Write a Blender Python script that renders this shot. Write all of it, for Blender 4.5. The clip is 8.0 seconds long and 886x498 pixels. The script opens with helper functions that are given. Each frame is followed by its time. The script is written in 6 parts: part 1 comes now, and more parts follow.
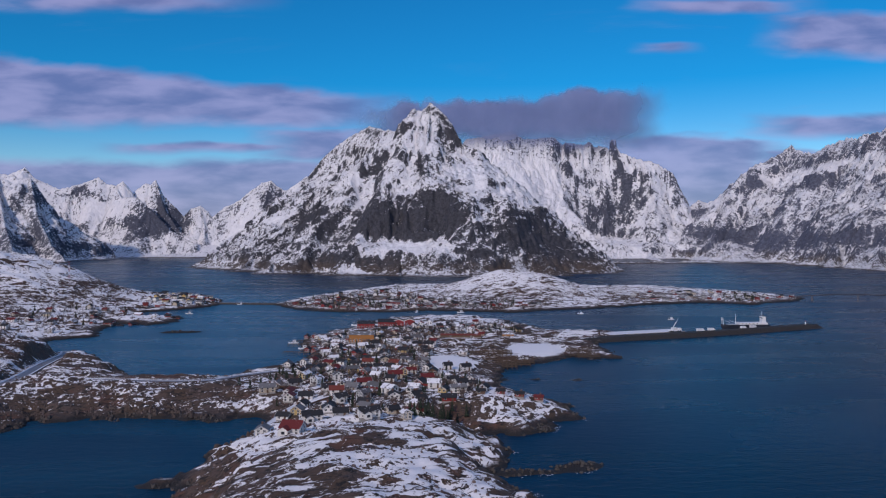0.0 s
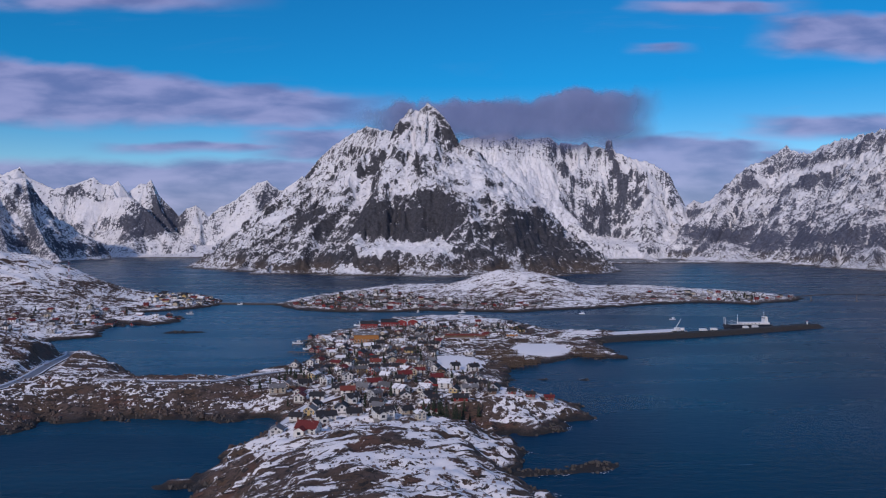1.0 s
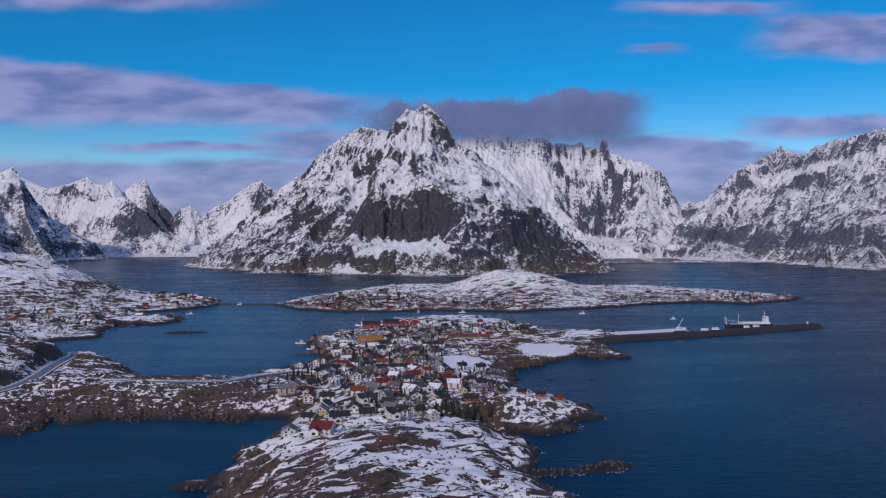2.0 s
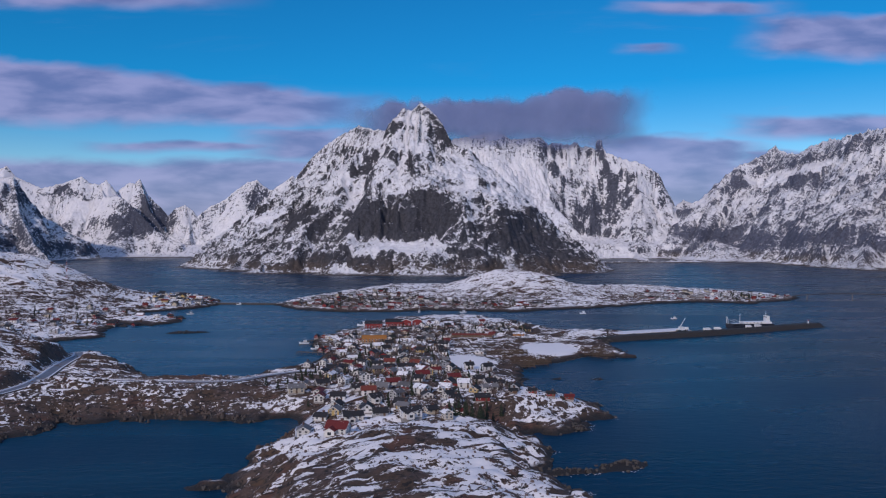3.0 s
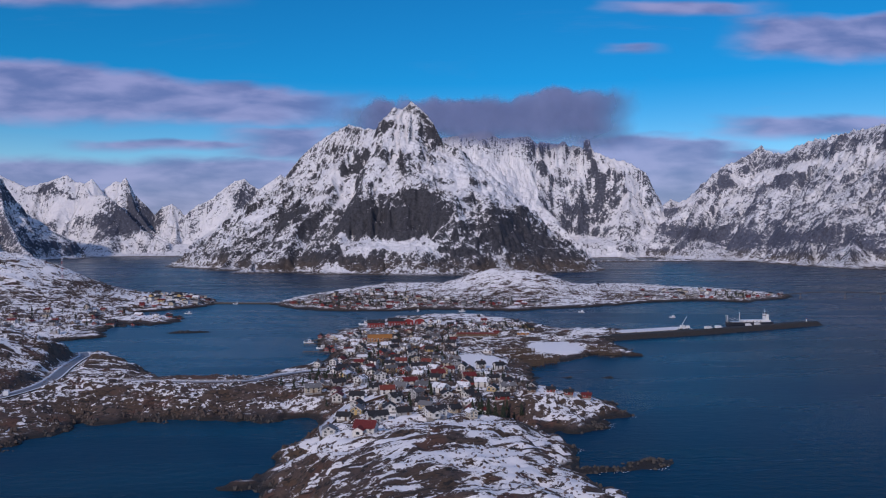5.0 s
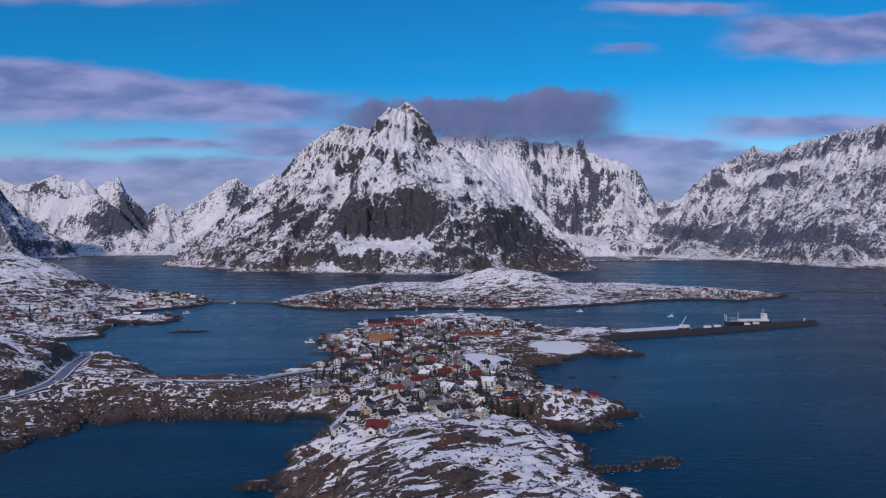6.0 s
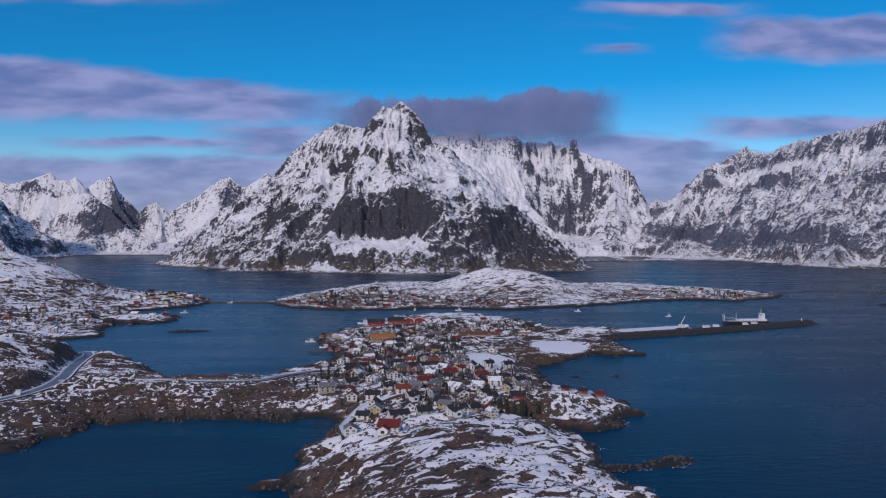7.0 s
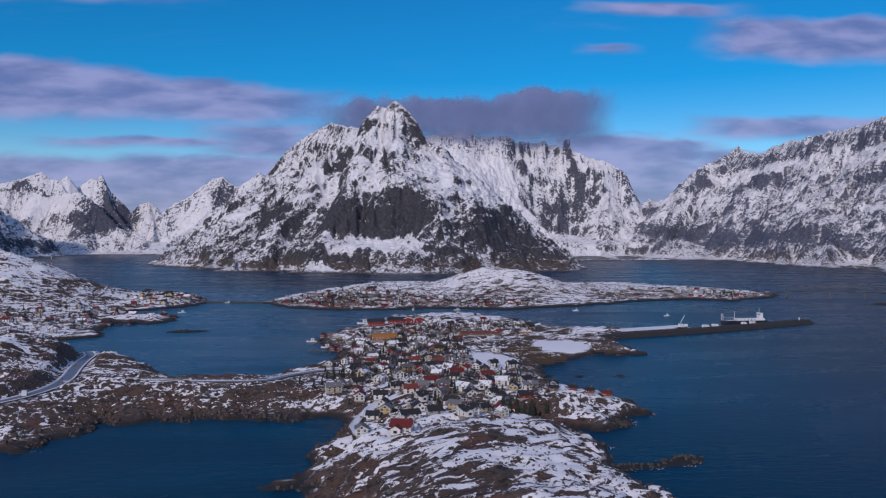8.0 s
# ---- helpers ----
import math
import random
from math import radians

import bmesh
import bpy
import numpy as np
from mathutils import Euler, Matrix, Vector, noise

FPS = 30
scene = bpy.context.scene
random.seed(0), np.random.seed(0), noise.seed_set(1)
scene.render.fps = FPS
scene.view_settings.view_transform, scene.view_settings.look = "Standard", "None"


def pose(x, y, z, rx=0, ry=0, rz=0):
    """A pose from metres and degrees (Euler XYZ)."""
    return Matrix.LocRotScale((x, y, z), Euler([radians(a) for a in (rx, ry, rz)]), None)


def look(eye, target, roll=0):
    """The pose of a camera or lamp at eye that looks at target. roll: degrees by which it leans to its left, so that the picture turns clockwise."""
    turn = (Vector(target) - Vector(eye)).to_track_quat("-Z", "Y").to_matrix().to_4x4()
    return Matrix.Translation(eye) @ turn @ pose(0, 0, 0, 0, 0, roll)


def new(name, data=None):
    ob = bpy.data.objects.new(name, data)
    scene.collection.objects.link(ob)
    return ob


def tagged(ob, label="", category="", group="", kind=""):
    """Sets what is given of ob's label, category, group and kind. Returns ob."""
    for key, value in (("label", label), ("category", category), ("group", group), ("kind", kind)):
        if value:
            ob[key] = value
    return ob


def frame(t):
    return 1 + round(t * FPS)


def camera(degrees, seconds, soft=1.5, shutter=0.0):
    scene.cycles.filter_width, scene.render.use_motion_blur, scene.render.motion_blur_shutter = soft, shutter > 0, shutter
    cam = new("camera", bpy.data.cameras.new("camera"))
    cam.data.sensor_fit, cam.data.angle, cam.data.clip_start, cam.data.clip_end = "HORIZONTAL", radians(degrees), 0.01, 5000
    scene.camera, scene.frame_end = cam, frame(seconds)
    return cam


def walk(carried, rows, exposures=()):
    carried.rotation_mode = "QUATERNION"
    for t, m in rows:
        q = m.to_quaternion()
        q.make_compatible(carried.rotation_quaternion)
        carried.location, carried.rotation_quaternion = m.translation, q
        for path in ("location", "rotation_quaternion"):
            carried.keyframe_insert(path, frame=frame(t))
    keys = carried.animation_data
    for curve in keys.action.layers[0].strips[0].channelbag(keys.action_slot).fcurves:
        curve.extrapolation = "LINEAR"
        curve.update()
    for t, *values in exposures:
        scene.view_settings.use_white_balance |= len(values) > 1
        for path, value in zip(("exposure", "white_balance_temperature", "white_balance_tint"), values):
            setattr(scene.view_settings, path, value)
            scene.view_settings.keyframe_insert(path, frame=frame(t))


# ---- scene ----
cam = camera(60.0, 8.0, 1.1)

# the flight: a level slide to the left, past the village
PATH = [
    (0, (0.0, 0.0, 78.341), (-0.0, 1000.4, 71.8), 0.0),
    (0.5, (-3.674, -0.106, 78.392), (-0.6, 999.8, 71.9), 0.0),
    (1, (-7.332, -0.076, 78.447), (-0.7, 999.9, 71.9), -0.0),
    (1.5, (-10.964, -0.007, 78.486), (-0.3, 1000.1, 72.0), -0.0),
    (3, (-22.046, 0.016, 78.47), (-0.1, 999.4, 71.5), -0.0),
    (3.5, (-25.799, 0.025, 78.473), (0.2, 999.6, 71.5), -0.0),
    (4, (-29.503, 0.085, 78.48), (0.5, 999.8, 71.5), -0.0),
    (4.5, (-33.121, 0.124, 78.512), (2.0, 999.7, 71.0), -0.0),
    (6, (-43.752, -0.233, 78.727), (6.1, 998.7, 69.7), 0.0),
    (6.5, (-47.232, -0.297, 78.742), (7.8, 998.5, 69.7), 0.1),
    (7, (-50.763, -0.323, 78.787), (9.4, 997.8, 69.3), 0.1),
    (7.5, (-54.305, -0.24, 78.851), (11.0, 997.7, 69.4), 0.1),
    (8, (-57.882, -0.118, 78.882), (12.6, 997.2, 68.9), 0.1),
]
walk(cam, [(t, look(eye, target, roll)) for t, eye, target, roll in PATH], [(0, 0.0, 6650, 22), (8, 0.0, 6650, 22)])

# ---- sky and sun ----
SUN_TURN, SUN_UP = 207.0, 28.0      # compass degrees that the light comes from (0 is +y, 90 is +x), height


def mat_nodes(name):
    m = bpy.data.materials.new(name)
    m.use_nodes = True
    m.node_tree.nodes.clear()
    return m, m.node_tree


class Net:
    """A short way to write node trees."""

    def __init__(self, tree):
        self.tree = tree

    def node(self, kind, **values):
        n = self.tree.nodes.new(kind)
        for key, value in values.items():
            setattr(n, key, value)
        return n

    def put(self, socket, value):
        if isinstance(value, bpy.types.NodeSocket):
            self.tree.links.new(value, socket)
        elif value is not None:
            socket.default_value = value

    def math(self, op, a, b=None, c=None, clamp=False):
        n = self.node("ShaderNodeMath", operation=op, use_clamp=clamp)
        for i, v in enumerate((a, b, c)):
            self.put(n.inputs[i], v)
        return n.outputs[0]

    def vmath(self, op, a, b=None):
        n = self.node("ShaderNodeVectorMath", operation=op)
        self.put(n.inputs[0], a)
        self.put(n.inputs[1], b)
        return n.outputs["Value"] if op in ("DOT_PRODUCT", "LENGTH") else n.outputs[0]

    def noise(self, where, scale, detail=4.0, rough=0.5, distortion=0.0):
        n = self.node("ShaderNodeTexNoise")
        self.put(n.inputs["Vector"], where)
        for key, value in (("Scale", scale), ("Detail", detail), ("Roughness", rough), ("Distortion", distortion)):
            self.put(n.inputs[key], value)
        return n.outputs["Fac"]

    def smooth(self, value, low, high, a=0.0, b=1.0):
        n = self.node("ShaderNodeMapRange", interpolation_type="SMOOTHSTEP")
        for i, v in enumerate((value, low, high, a, b)):
            self.put(n.inputs[i], v)
        return n.outputs[0]

    def mix(self, fac, a, b, blend="MIX"):
        n = self.node("ShaderNodeMix", data_type="RGBA", blend_type=blend)
        for i, v in ((0, fac), (6, a), (7, b)):
            self.put(n.inputs[i], v)
        return n.outputs[2]

    def scaled(self, where, x, y, z):
        n = self.node("ShaderNodeMapping")
        self.put(n.inputs["Vector"], where)
        n.inputs["Scale"].default_value = (x, y, z)
        return n.outputs[0]

    def parts(self, v):
        n = self.node("ShaderNodeSeparateXYZ")
        self.put(n.inputs[0], v)
        return n.outputs


def rgb(r, g, b):
    return (r, g, b, 1.0)


world = bpy.data.worlds.new("world")
scene.world = world
world.use_nodes = True
world.node_tree.nodes.clear()
w = Net(world.node_tree)
sky = w.node("ShaderNodeTexSky", sky_type="NISHITA", sun_disc=False, sun_elevation=radians(SUN_UP), sun_rotation=radians(SUN_TURN))
sky.altitude, sky.air_density, sky.dust_density, sky.ozone_density = 80.0, 0.95, 0.0, 3.0
toward = w.node("ShaderNodeTexCoord").outputs["Generated"]
dx, dy, dz = w.parts(toward)
# how far to the side of +y and how high over the horizon, as slopes times 57.3
ahead = w.math("MAXIMUM", dy, 0.15)
azimuth = w.math("MULTIPLY", w.math("DIVIDE", dx, ahead), 57.2958)
height = w.math("MULTIPLY", w.math("DIVIDE", dz, ahead), 57.2958)
at = w.node("ShaderNodeCombineXYZ")
w.put(at.inputs[0], azimuth)
w.put(at.inputs[1], height)
flat = at.outputs[0]
ragged = w.noise(w.scaled(flat, 0.11, 0.28, 1), 1.0, 7.0, 0.52, 0.3)
fine = w.noise(w.scaled(flat, 0.2, 0.7, 1), 1.0, 6.0, 0.48, 0.2)
lean = w.math("MULTIPLY_ADD", azimuth, 0.10, height)     # the long bank sinks to the right


def bank(low, high, edge, ragging, x0=-400.0, x1=400.0, xedge=6.0, top=height):
    """How dense a stretch of cloud between two heights and two bearings is."""
    lift = w.math("MULTIPLY_ADD", w.math("SUBTRACT", ragged, 0.5), ragging, w.math("MULTIPLY", w.math("SUBTRACT", fine, 0.5), ragging * 0.5))
    a = w.math("MULTIPLY_ADD", w.math("SUBTRACT", fine, 0.5), xedge * 1.5, azimuth)
    d = w.math("MULTIPLY", w.smooth(w.math("ADD", height, lift), low - edge, low + edge), w.smooth(w.math("ADD", top, lift), high + edge * 0.6, high - edge * 0.6))
    d = w.math("MULTIPLY", d, w.smooth(a, x0 - xedge, x0 + xedge))
    return w.math("MULTIPLY", d, w.smooth(a, x1 + xedge, x1 - xedge))


banks = [
    bank(8.9, 10.5, 0.7, 2.0, -400, -5, 5, lean),            # long flat bank
    bank(-9.0, 6.2, 0.8, 1.6),                               # low bank along the horizon
    bank(4.0, 8.0, 0.6, 1.8, 12, 25, 3),
    bank(4.0, 7.0, 0.6, 1.8, 22, 400, 3),
    bank(6.9, 7.5, 0.3, 0.9, -24, -10, 4),
    bank(6.0, 8.7, 0.6, 1.6, -13, -5, 3),
    bank(14.2, 17.4, 0.7, 2.2, 25, 400, 2.5),                # high rosy cloud
    bank(8.1, 9.6, 0.5, 1.2, 24, 400, 3),
    bank(17.5, 19.5, 0.5, 1.2, -32, -16, 5),
    bank(17.3, 18.2, 0.3, 0.9, 16, 26, 3),
    bank(14.3, 15.0, 0.3, 0.8, 15.5, 18, 2),
]
dense = banks[0]
for b in banks[1:]:
    dense = w.math("MAXIMUM", dense, b)
wisps = w.math("MULTIPLY", w.smooth(w.noise(w.scaled(flat, 0.05, 0.35, 1), 1.0, 6.0, 0.6, 0.6), 0.55, 0.85), 0.22)
dense = w.math("MAXIMUM", dense, wisps)
# the broken cloud goes on unseen overhead and behind, added for softer, less blue shade
broken = w.smooth(w.noise(w.scaled(toward, 3.0, 3.0, 4.0), 1.0, 6.0, 0.55, 0.3), 0.42, 0.56)
beyond = w.math("MAXIMUM", w.smooth(dz, 0.42, 0.6), w.smooth(dy, 0.05, -0.25))
overhead = w.math("MULTIPLY", broken, beyond)
dense = w.math("MAXIMUM", dense, overhead)
light = w.mix(w.smooth(fine, 0.3, 0.7), rgb(0.13, 0.175, 0.39), rgb(0.30, 0.33, 0.58))
hsv = w.node("ShaderNodeHueSaturation")
hsv.inputs["Saturation"].default_value = 1.6
hsv.inputs["Value"].default_value = 0.92
hsv.inputs["Hue"].default_value = 0.4975
w.put(hsv.inputs["Color"], sky.outputs[0])
clear = w.node("ShaderNodeBackground")
w.put(clear.inputs["Color"], hsv.outputs[0])
clear.inputs["Strength"].default_value = 0.110
cloudy = w.node("ShaderNodeBackground")
w.put(cloudy.inputs["Color"], w.mix(overhead, light, rgb(0.32, 0.37, 0.54)))
cloudy.inputs["Strength"].default_value = 1.0
both = w.node("ShaderNodeMixShader")
w.put(both.inputs[0], w.math("MULTIPLY", dense, 0.85))
w.put(both.inputs[1], clear.outputs[0])
w.put(both.inputs[2], cloudy.outputs[0])
w.put(w.node("ShaderNodeOutputWorld").inputs[0], both.outputs[0])

sun = new("sun", bpy.data.lights.new("sun", "SUN"))
sun.data.energy, sun.data.angle, sun.data.color = 1.85, radians(2.0), (1.0, 0.91, 0.81)
a, e = radians(SUN_TURN), radians(SUN_UP)
sun.matrix_world = look((math.sin(a) * math.cos(e), math.cos(a) * math.cos(e), math.sin(e)), (0, 0, 0))

# ---- materials ----
def finish(net, color, rough=0.8, bump=None, bump_strength=0.5, bump_distance=0.1, **more):
    b = net.node("ShaderNodeBsdfPrincipled")
    net.put(b.inputs["Base Color"], color)
    net.put(b.inputs["Roughness"], rough)
    for key, value in more.items():
        net.put(b.inputs[key.replace("_", " ")], value)
    if bump is not None:
        n = net.node("ShaderNodeBump")
        n.inputs["Strength"].default_value, n.inputs["Distance"].default_value = bump_strength, bump_distance
        net.put(n.inputs["Height"], bump)
        net.put(b.inputs["Normal"], n.outputs[0])
    net.put(net.node("ShaderNodeOutputMaterial").inputs[0], b.outputs[0])


def mountain_material(name, size=1.0, cover=0.5, low_brown=22.0, dark=(0.03, 0.032, 0.042), pale=(0.10, 0.10, 0.115), soft=0.10, busy=1.0, middle=0.0, lean=0.5):
    """Rock under snow. Snow lies where the ground holds it, runs in streaks down the fall line and dusts the ledges and the grain of
    the rock. size: scale of its patches; cover: how well a place must hold snow to be white; busy: how broken the edge of the
    snow is; lean: how the ledges slope down away from the middle."""
    m, tree = mat_nodes(name)
    n = Net(tree)
    where = n.node("ShaderNodeTexCoord").outputs["Object"]
    px, py, pz = n.parts(where)
    fall = n.node("ShaderNodeAttribute", attribute_name="fall_line").outputs["Vector"]
    hold = n.node("ShaderNodeAttribute", attribute_name="snow_hold").outputs["Fac"]
    warp = n.node("ShaderNodeTexNoise")
    n.put(warp.inputs["Vector"], where)
    warp.inputs["Scale"].default_value = 1 / 40 / size
    warp.inputs["Detail"].default_value = 4.0
    shift = n.vmath("MULTIPLY", n.vmath("SUBTRACT", warp.outputs["Color"], (0.5, 0.5, 0.5)), (14 * size, 14 * size, 0))
    run = n.scaled(n.vmath("ADD", fall, shift), 1.0, 0.11, 0.0)
    streak = n.noise(run, 1 / 8 / size, 6.0, 0.7, 0.2)
    grain = n.noise(where, 1 / 8.0 / size, 5.0, 0.72, 0.4)
    blotch = n.noise(where, 1 / 38 / size, 6.0, 0.65, 0.5)
    big = n.noise(where, 1 / 130 / size, 3.0, 0.5)
    tilted = n.node("ShaderNodeCombineXYZ")
    n.put(tilted.inputs[0], px)
    n.put(tilted.inputs[1], py)
    n.put(tilted.inputs[2], n.math("MULTIPLY_ADD", n.math("ABSOLUTE", n.math("SUBTRACT", px, middle)), lean, pz))
    ledge = n.noise(n.scaled(n.vmath("ADD", tilted.outputs[0], shift), 1.0, 1.0, 4.0), 1 / 26 / size, 6.0, 0.72, 0.5)
    lies = n.math("MULTIPLY_ADD", n.math("SUBTRACT", streak, 0.5), 2.7 * busy, hold)
    lies = n.math("MULTIPLY_ADD", n.math("SUBTRACT", grain, 0.5), 3.4 * busy, lies)
    lies = n.math("MULTIPLY_ADD", n.math("SUBTRACT", blotch, 0.5), 0.4 * busy, lies)
    lies = n.math("MULTIPLY_ADD", n.math("SUBTRACT", ledge, 0.5), 1.2 * busy, lies)
    snow = n.smooth(lies, cover - soft, cover + soft)
    # a dusting in the cracks of what is too steep for lying snow
    dust = n.noise(n.scaled(where, 1.0, 1.0, 0.6), 1 / 3.0 / size, 4.0, 0.75, 0.2)
    dusted = n.math("MULTIPLY", n.smooth(dust, 0.46, 0.60), n.smooth(n.math("MULTIPLY_ADD", n.math("SUBTRACT", streak, 0.5), 1.5, hold), cover - 0.55, cover + 0.15, 0.0, 0.25))
    snow = n.math("MAXIMUM", snow, dusted)
    shore = n.smooth(n.math("MULTIPLY_ADD", grain, 14.0, n.math("MULTIPLY_ADD", big, 10.0, pz)), 13.0, 18.0)
    snow = n.math("MULTIPLY", snow, shore)
    rock = n.mix(n.smooth(grain, 0.3, 0.7), rgb(*dark), rgb(*pale))
    brown = n.mix(n.smooth(grain, 0.3, 0.7), rgb(0.045, 0.034, 0.03), rgb(0.13, 0.10, 0.08))
    rock = n.mix(n.smooth(n.math("MULTIPLY_ADD", blotch, low_brown * 2.2, pz), low_brown * 2.6, low_brown * 1.2), rock, brown)
    white = n.mix(n.smooth(blotch, 0.3, 0.7), rgb(0.80, 0.81, 0.85), rgb(0.91, 0.91, 0.92))
    color = n.mix(snow, rock, white)
    relief = n.math("MULTIPLY_ADD", snow, 0.10, n.math("ADD", n.math("MULTIPLY", streak, 0.7), n.math("MULTIPLY", grain, 0.6)))
    finish(n, color, 0.8, relief, 0.85, 9.0 * size)
    return m


def ground_material():
    """Snow, bare rock, brown heath and grass, and a dark tide line."""
    m, tree = mat_nodes("snowy_ground")
    n = Net(tree)
    where = n.node("ShaderNodeTexCoord").outputs["Object"]
    nx, ny, nz = n.parts(n.node("ShaderNodeNewGeometry").outputs["Normal"])
    px, py, pz = n.parts(where)
    strata = n.node("ShaderNodeCombineXYZ")
    n.put(strata.inputs[0], n.vmath("DOT_PRODUCT", where, (-0.42 / 5.6, 0.9 / 5.6, 0)))
    n.put(strata.inputs[1], n.vmath("DOT_PRODUCT", where, (0.9 / 15, 0.42 / 15, 0)))
    n.put(strata.inputs[2], n.math("MULTIPLY", pz, 0.16))
    drift = n.noise(strata.outputs[0], 1.0, 7.0, 0.7, 0.8)
    grain = n.noise(where, 1 / 1.6, 6.0, 0.7, 0.3)
    big = n.noise(where, 1 / 45, 3.0, 0.5)
    bushes = n.noise(where, 1 / 0.9, 3.0, 0.7)
    specks = n.noise(where, 1 / 2.6, 4.0, 0.65, 0.2)
    heathland = n.math("MULTIPLY", n.smooth(px, -78.0, -120.0), n.math("MULTIPLY", n.smooth(py, 435.0, 395.0), n.smooth(py, 300.0, 335.0)))
    lies = n.math("MULTIPLY_ADD", n.math("SUBTRACT", drift, 0.5), n.math("MULTIPLY_ADD", heathland, -1.5, 2.2), n.math("MULTIPLY_ADD", nz, 1.0, 0.58))
    lies = n.math("MULTIPLY_ADD", n.math("SUBTRACT", grain, 0.5), 0.8, lies)
    lies = n.math("MULTIPLY_ADD", n.math("SUBTRACT", big, 0.5), 0.8, lies)
    lies = n.math("ADD", lies, n.smooth(pz, 12.0, 60.0, 0.0, 0.2))
    lies = n.math("MULTIPLY_ADD", heathland, -0.15, lies)
    lies = n.math("MULTIPLY_ADD", heathland, n.math("MULTIPLY", n.math("SUBTRACT", specks, 0.5), 2.2), lies)
    east = n.math("MULTIPLY", n.smooth(px, 22.0, 50.0), n.math("MULTIPLY", n.smooth(py, 425.0, 460.0), n.smooth(py, 700.0, 660.0)))
    lies = n.math("MULTIPLY_ADD", east, -0.09, lies)
    town = n.vmath("LENGTH", n.vmath("MULTIPLY", n.vmath("SUBTRACT", where, (-25.0, 470.0, 0)), (1 / 75, 1 / 190, 0)))
    point = n.vmath("LENGTH", n.vmath("MULTIPLY", n.vmath("SUBTRACT", where, (30.0, 350.0, 0)), (1 / 34, 1 / 30, 0)))
    lies = n.math("MULTIPLY_ADD", n.smooth(point, 1.1, 0.8), n.math("MULTIPLY_ADD", n.math("SUBTRACT", specks, 0.5), 2.0, 0.06), lies)
    isle = n.vmath("LENGTH", n.vmath("MULTIPLY", n.vmath("SUBTRACT", where, (-60.0, 950.0, 0)), (1 / 170, 1 / 90, 0)))
    east_isle = n.vmath("LENGTH", n.vmath("MULTIPLY", n.vmath("SUBTRACT", where, (370.0, 1050.0, 0)), (1 / 190, 1 / 70, 0)))
    trodden = n.math("MAXIMUM", n.math("MAXIMUM", n.smooth(town, 1.15, 0.75), n.smooth(east_isle, 1.15, 0.75)), n.smooth(isle, 1.15, 0.75))
    lies = n.math("MULTIPLY_ADD", trodden, n.math("MULTIPLY_ADD", n.math("SUBTRACT", specks, 0.5), 1.9, -0.14), lies)
    lies = n.math("ADD", lies, n.smooth(py, 1000.0, 1080.0, 0.0, 0.06))
    for fx, fy, rx, ry in ((2.0, 468.0, 17.0, 27.0), (65.0, 543.0, 18.0, 27.0)):
        off = n.vmath("LENGTH", n.vmath("MULTIPLY", n.vmath("SUBTRACT", where, (fx, fy, 0)), (1 / rx, 1 / ry, 0)))
        lies = n.math("ADD", lies, n.smooth(n.math("MULTIPLY_ADD", n.math("SUBTRACT", drift, 0.5), 1.6, off), 1.15, 0.9, 0.0, 1.0))
    snow = n.smooth(lies, 1.50, 1.54)
    up = n.math("MULTIPLY_ADD", drift, 4.0, pz)
    snow = n.math("MULTIPLY", snow, n.smooth(up, 4.0, 5.1))
    rock = n.mix(grain, rgb(0.038, 0.026, 0.021), rgb(0.155, 0.105, 0.084))
    heath = n.mix(bushes, rgb(0.033, 0.020, 0.013), rgb(0.155, 0.095, 0.06))
    rust = n.mix(grain, rgb(0.06, 0.028, 0.02), rgb(0.17, 0.085, 0.06))
    crack = n.noise(strata.outputs[0], 3.2, 5.0, 0.75, 1.2)
    bare = n.mix(n.smooth(n.noise(where, 1 / 14, 4.0, 0.6), 0.42, 0.58), rock, heath)
    bare = n.mix(n.smooth(n.noise(where, 1 / 19, 4.0, 0.65, 0.5), 0.52, 0.62), bare, rust)
    bare = n.mix(n.smooth(crack, 0.50, 0.40), bare, rgb(0.014, 0.013, 0.012))
    wet = n.mix(n.smooth(n.math("MULTIPLY_ADD", grain, 1.2, pz), 1.2, 3.2), rgb(0.018, 0.017, 0.017), bare)
    white = n.mix(grain, rgb(0.84, 0.835, 0.85), rgb(0.93, 0.92, 0.92))
    relief = n.math("ADD", n.math("MULTIPLY", grain, 0.6), n.math("MULTIPLY", snow, 0.25))
    relief = n.math("MULTIPLY_ADD", n.math("MULTIPLY_ADD", crack, 1.5, bushes), n.math("SUBTRACT", 1.0, snow), relief)
    finish(n, n.mix(snow, wet, white), 0.8, relief, 0.7, 0.7)
    return m


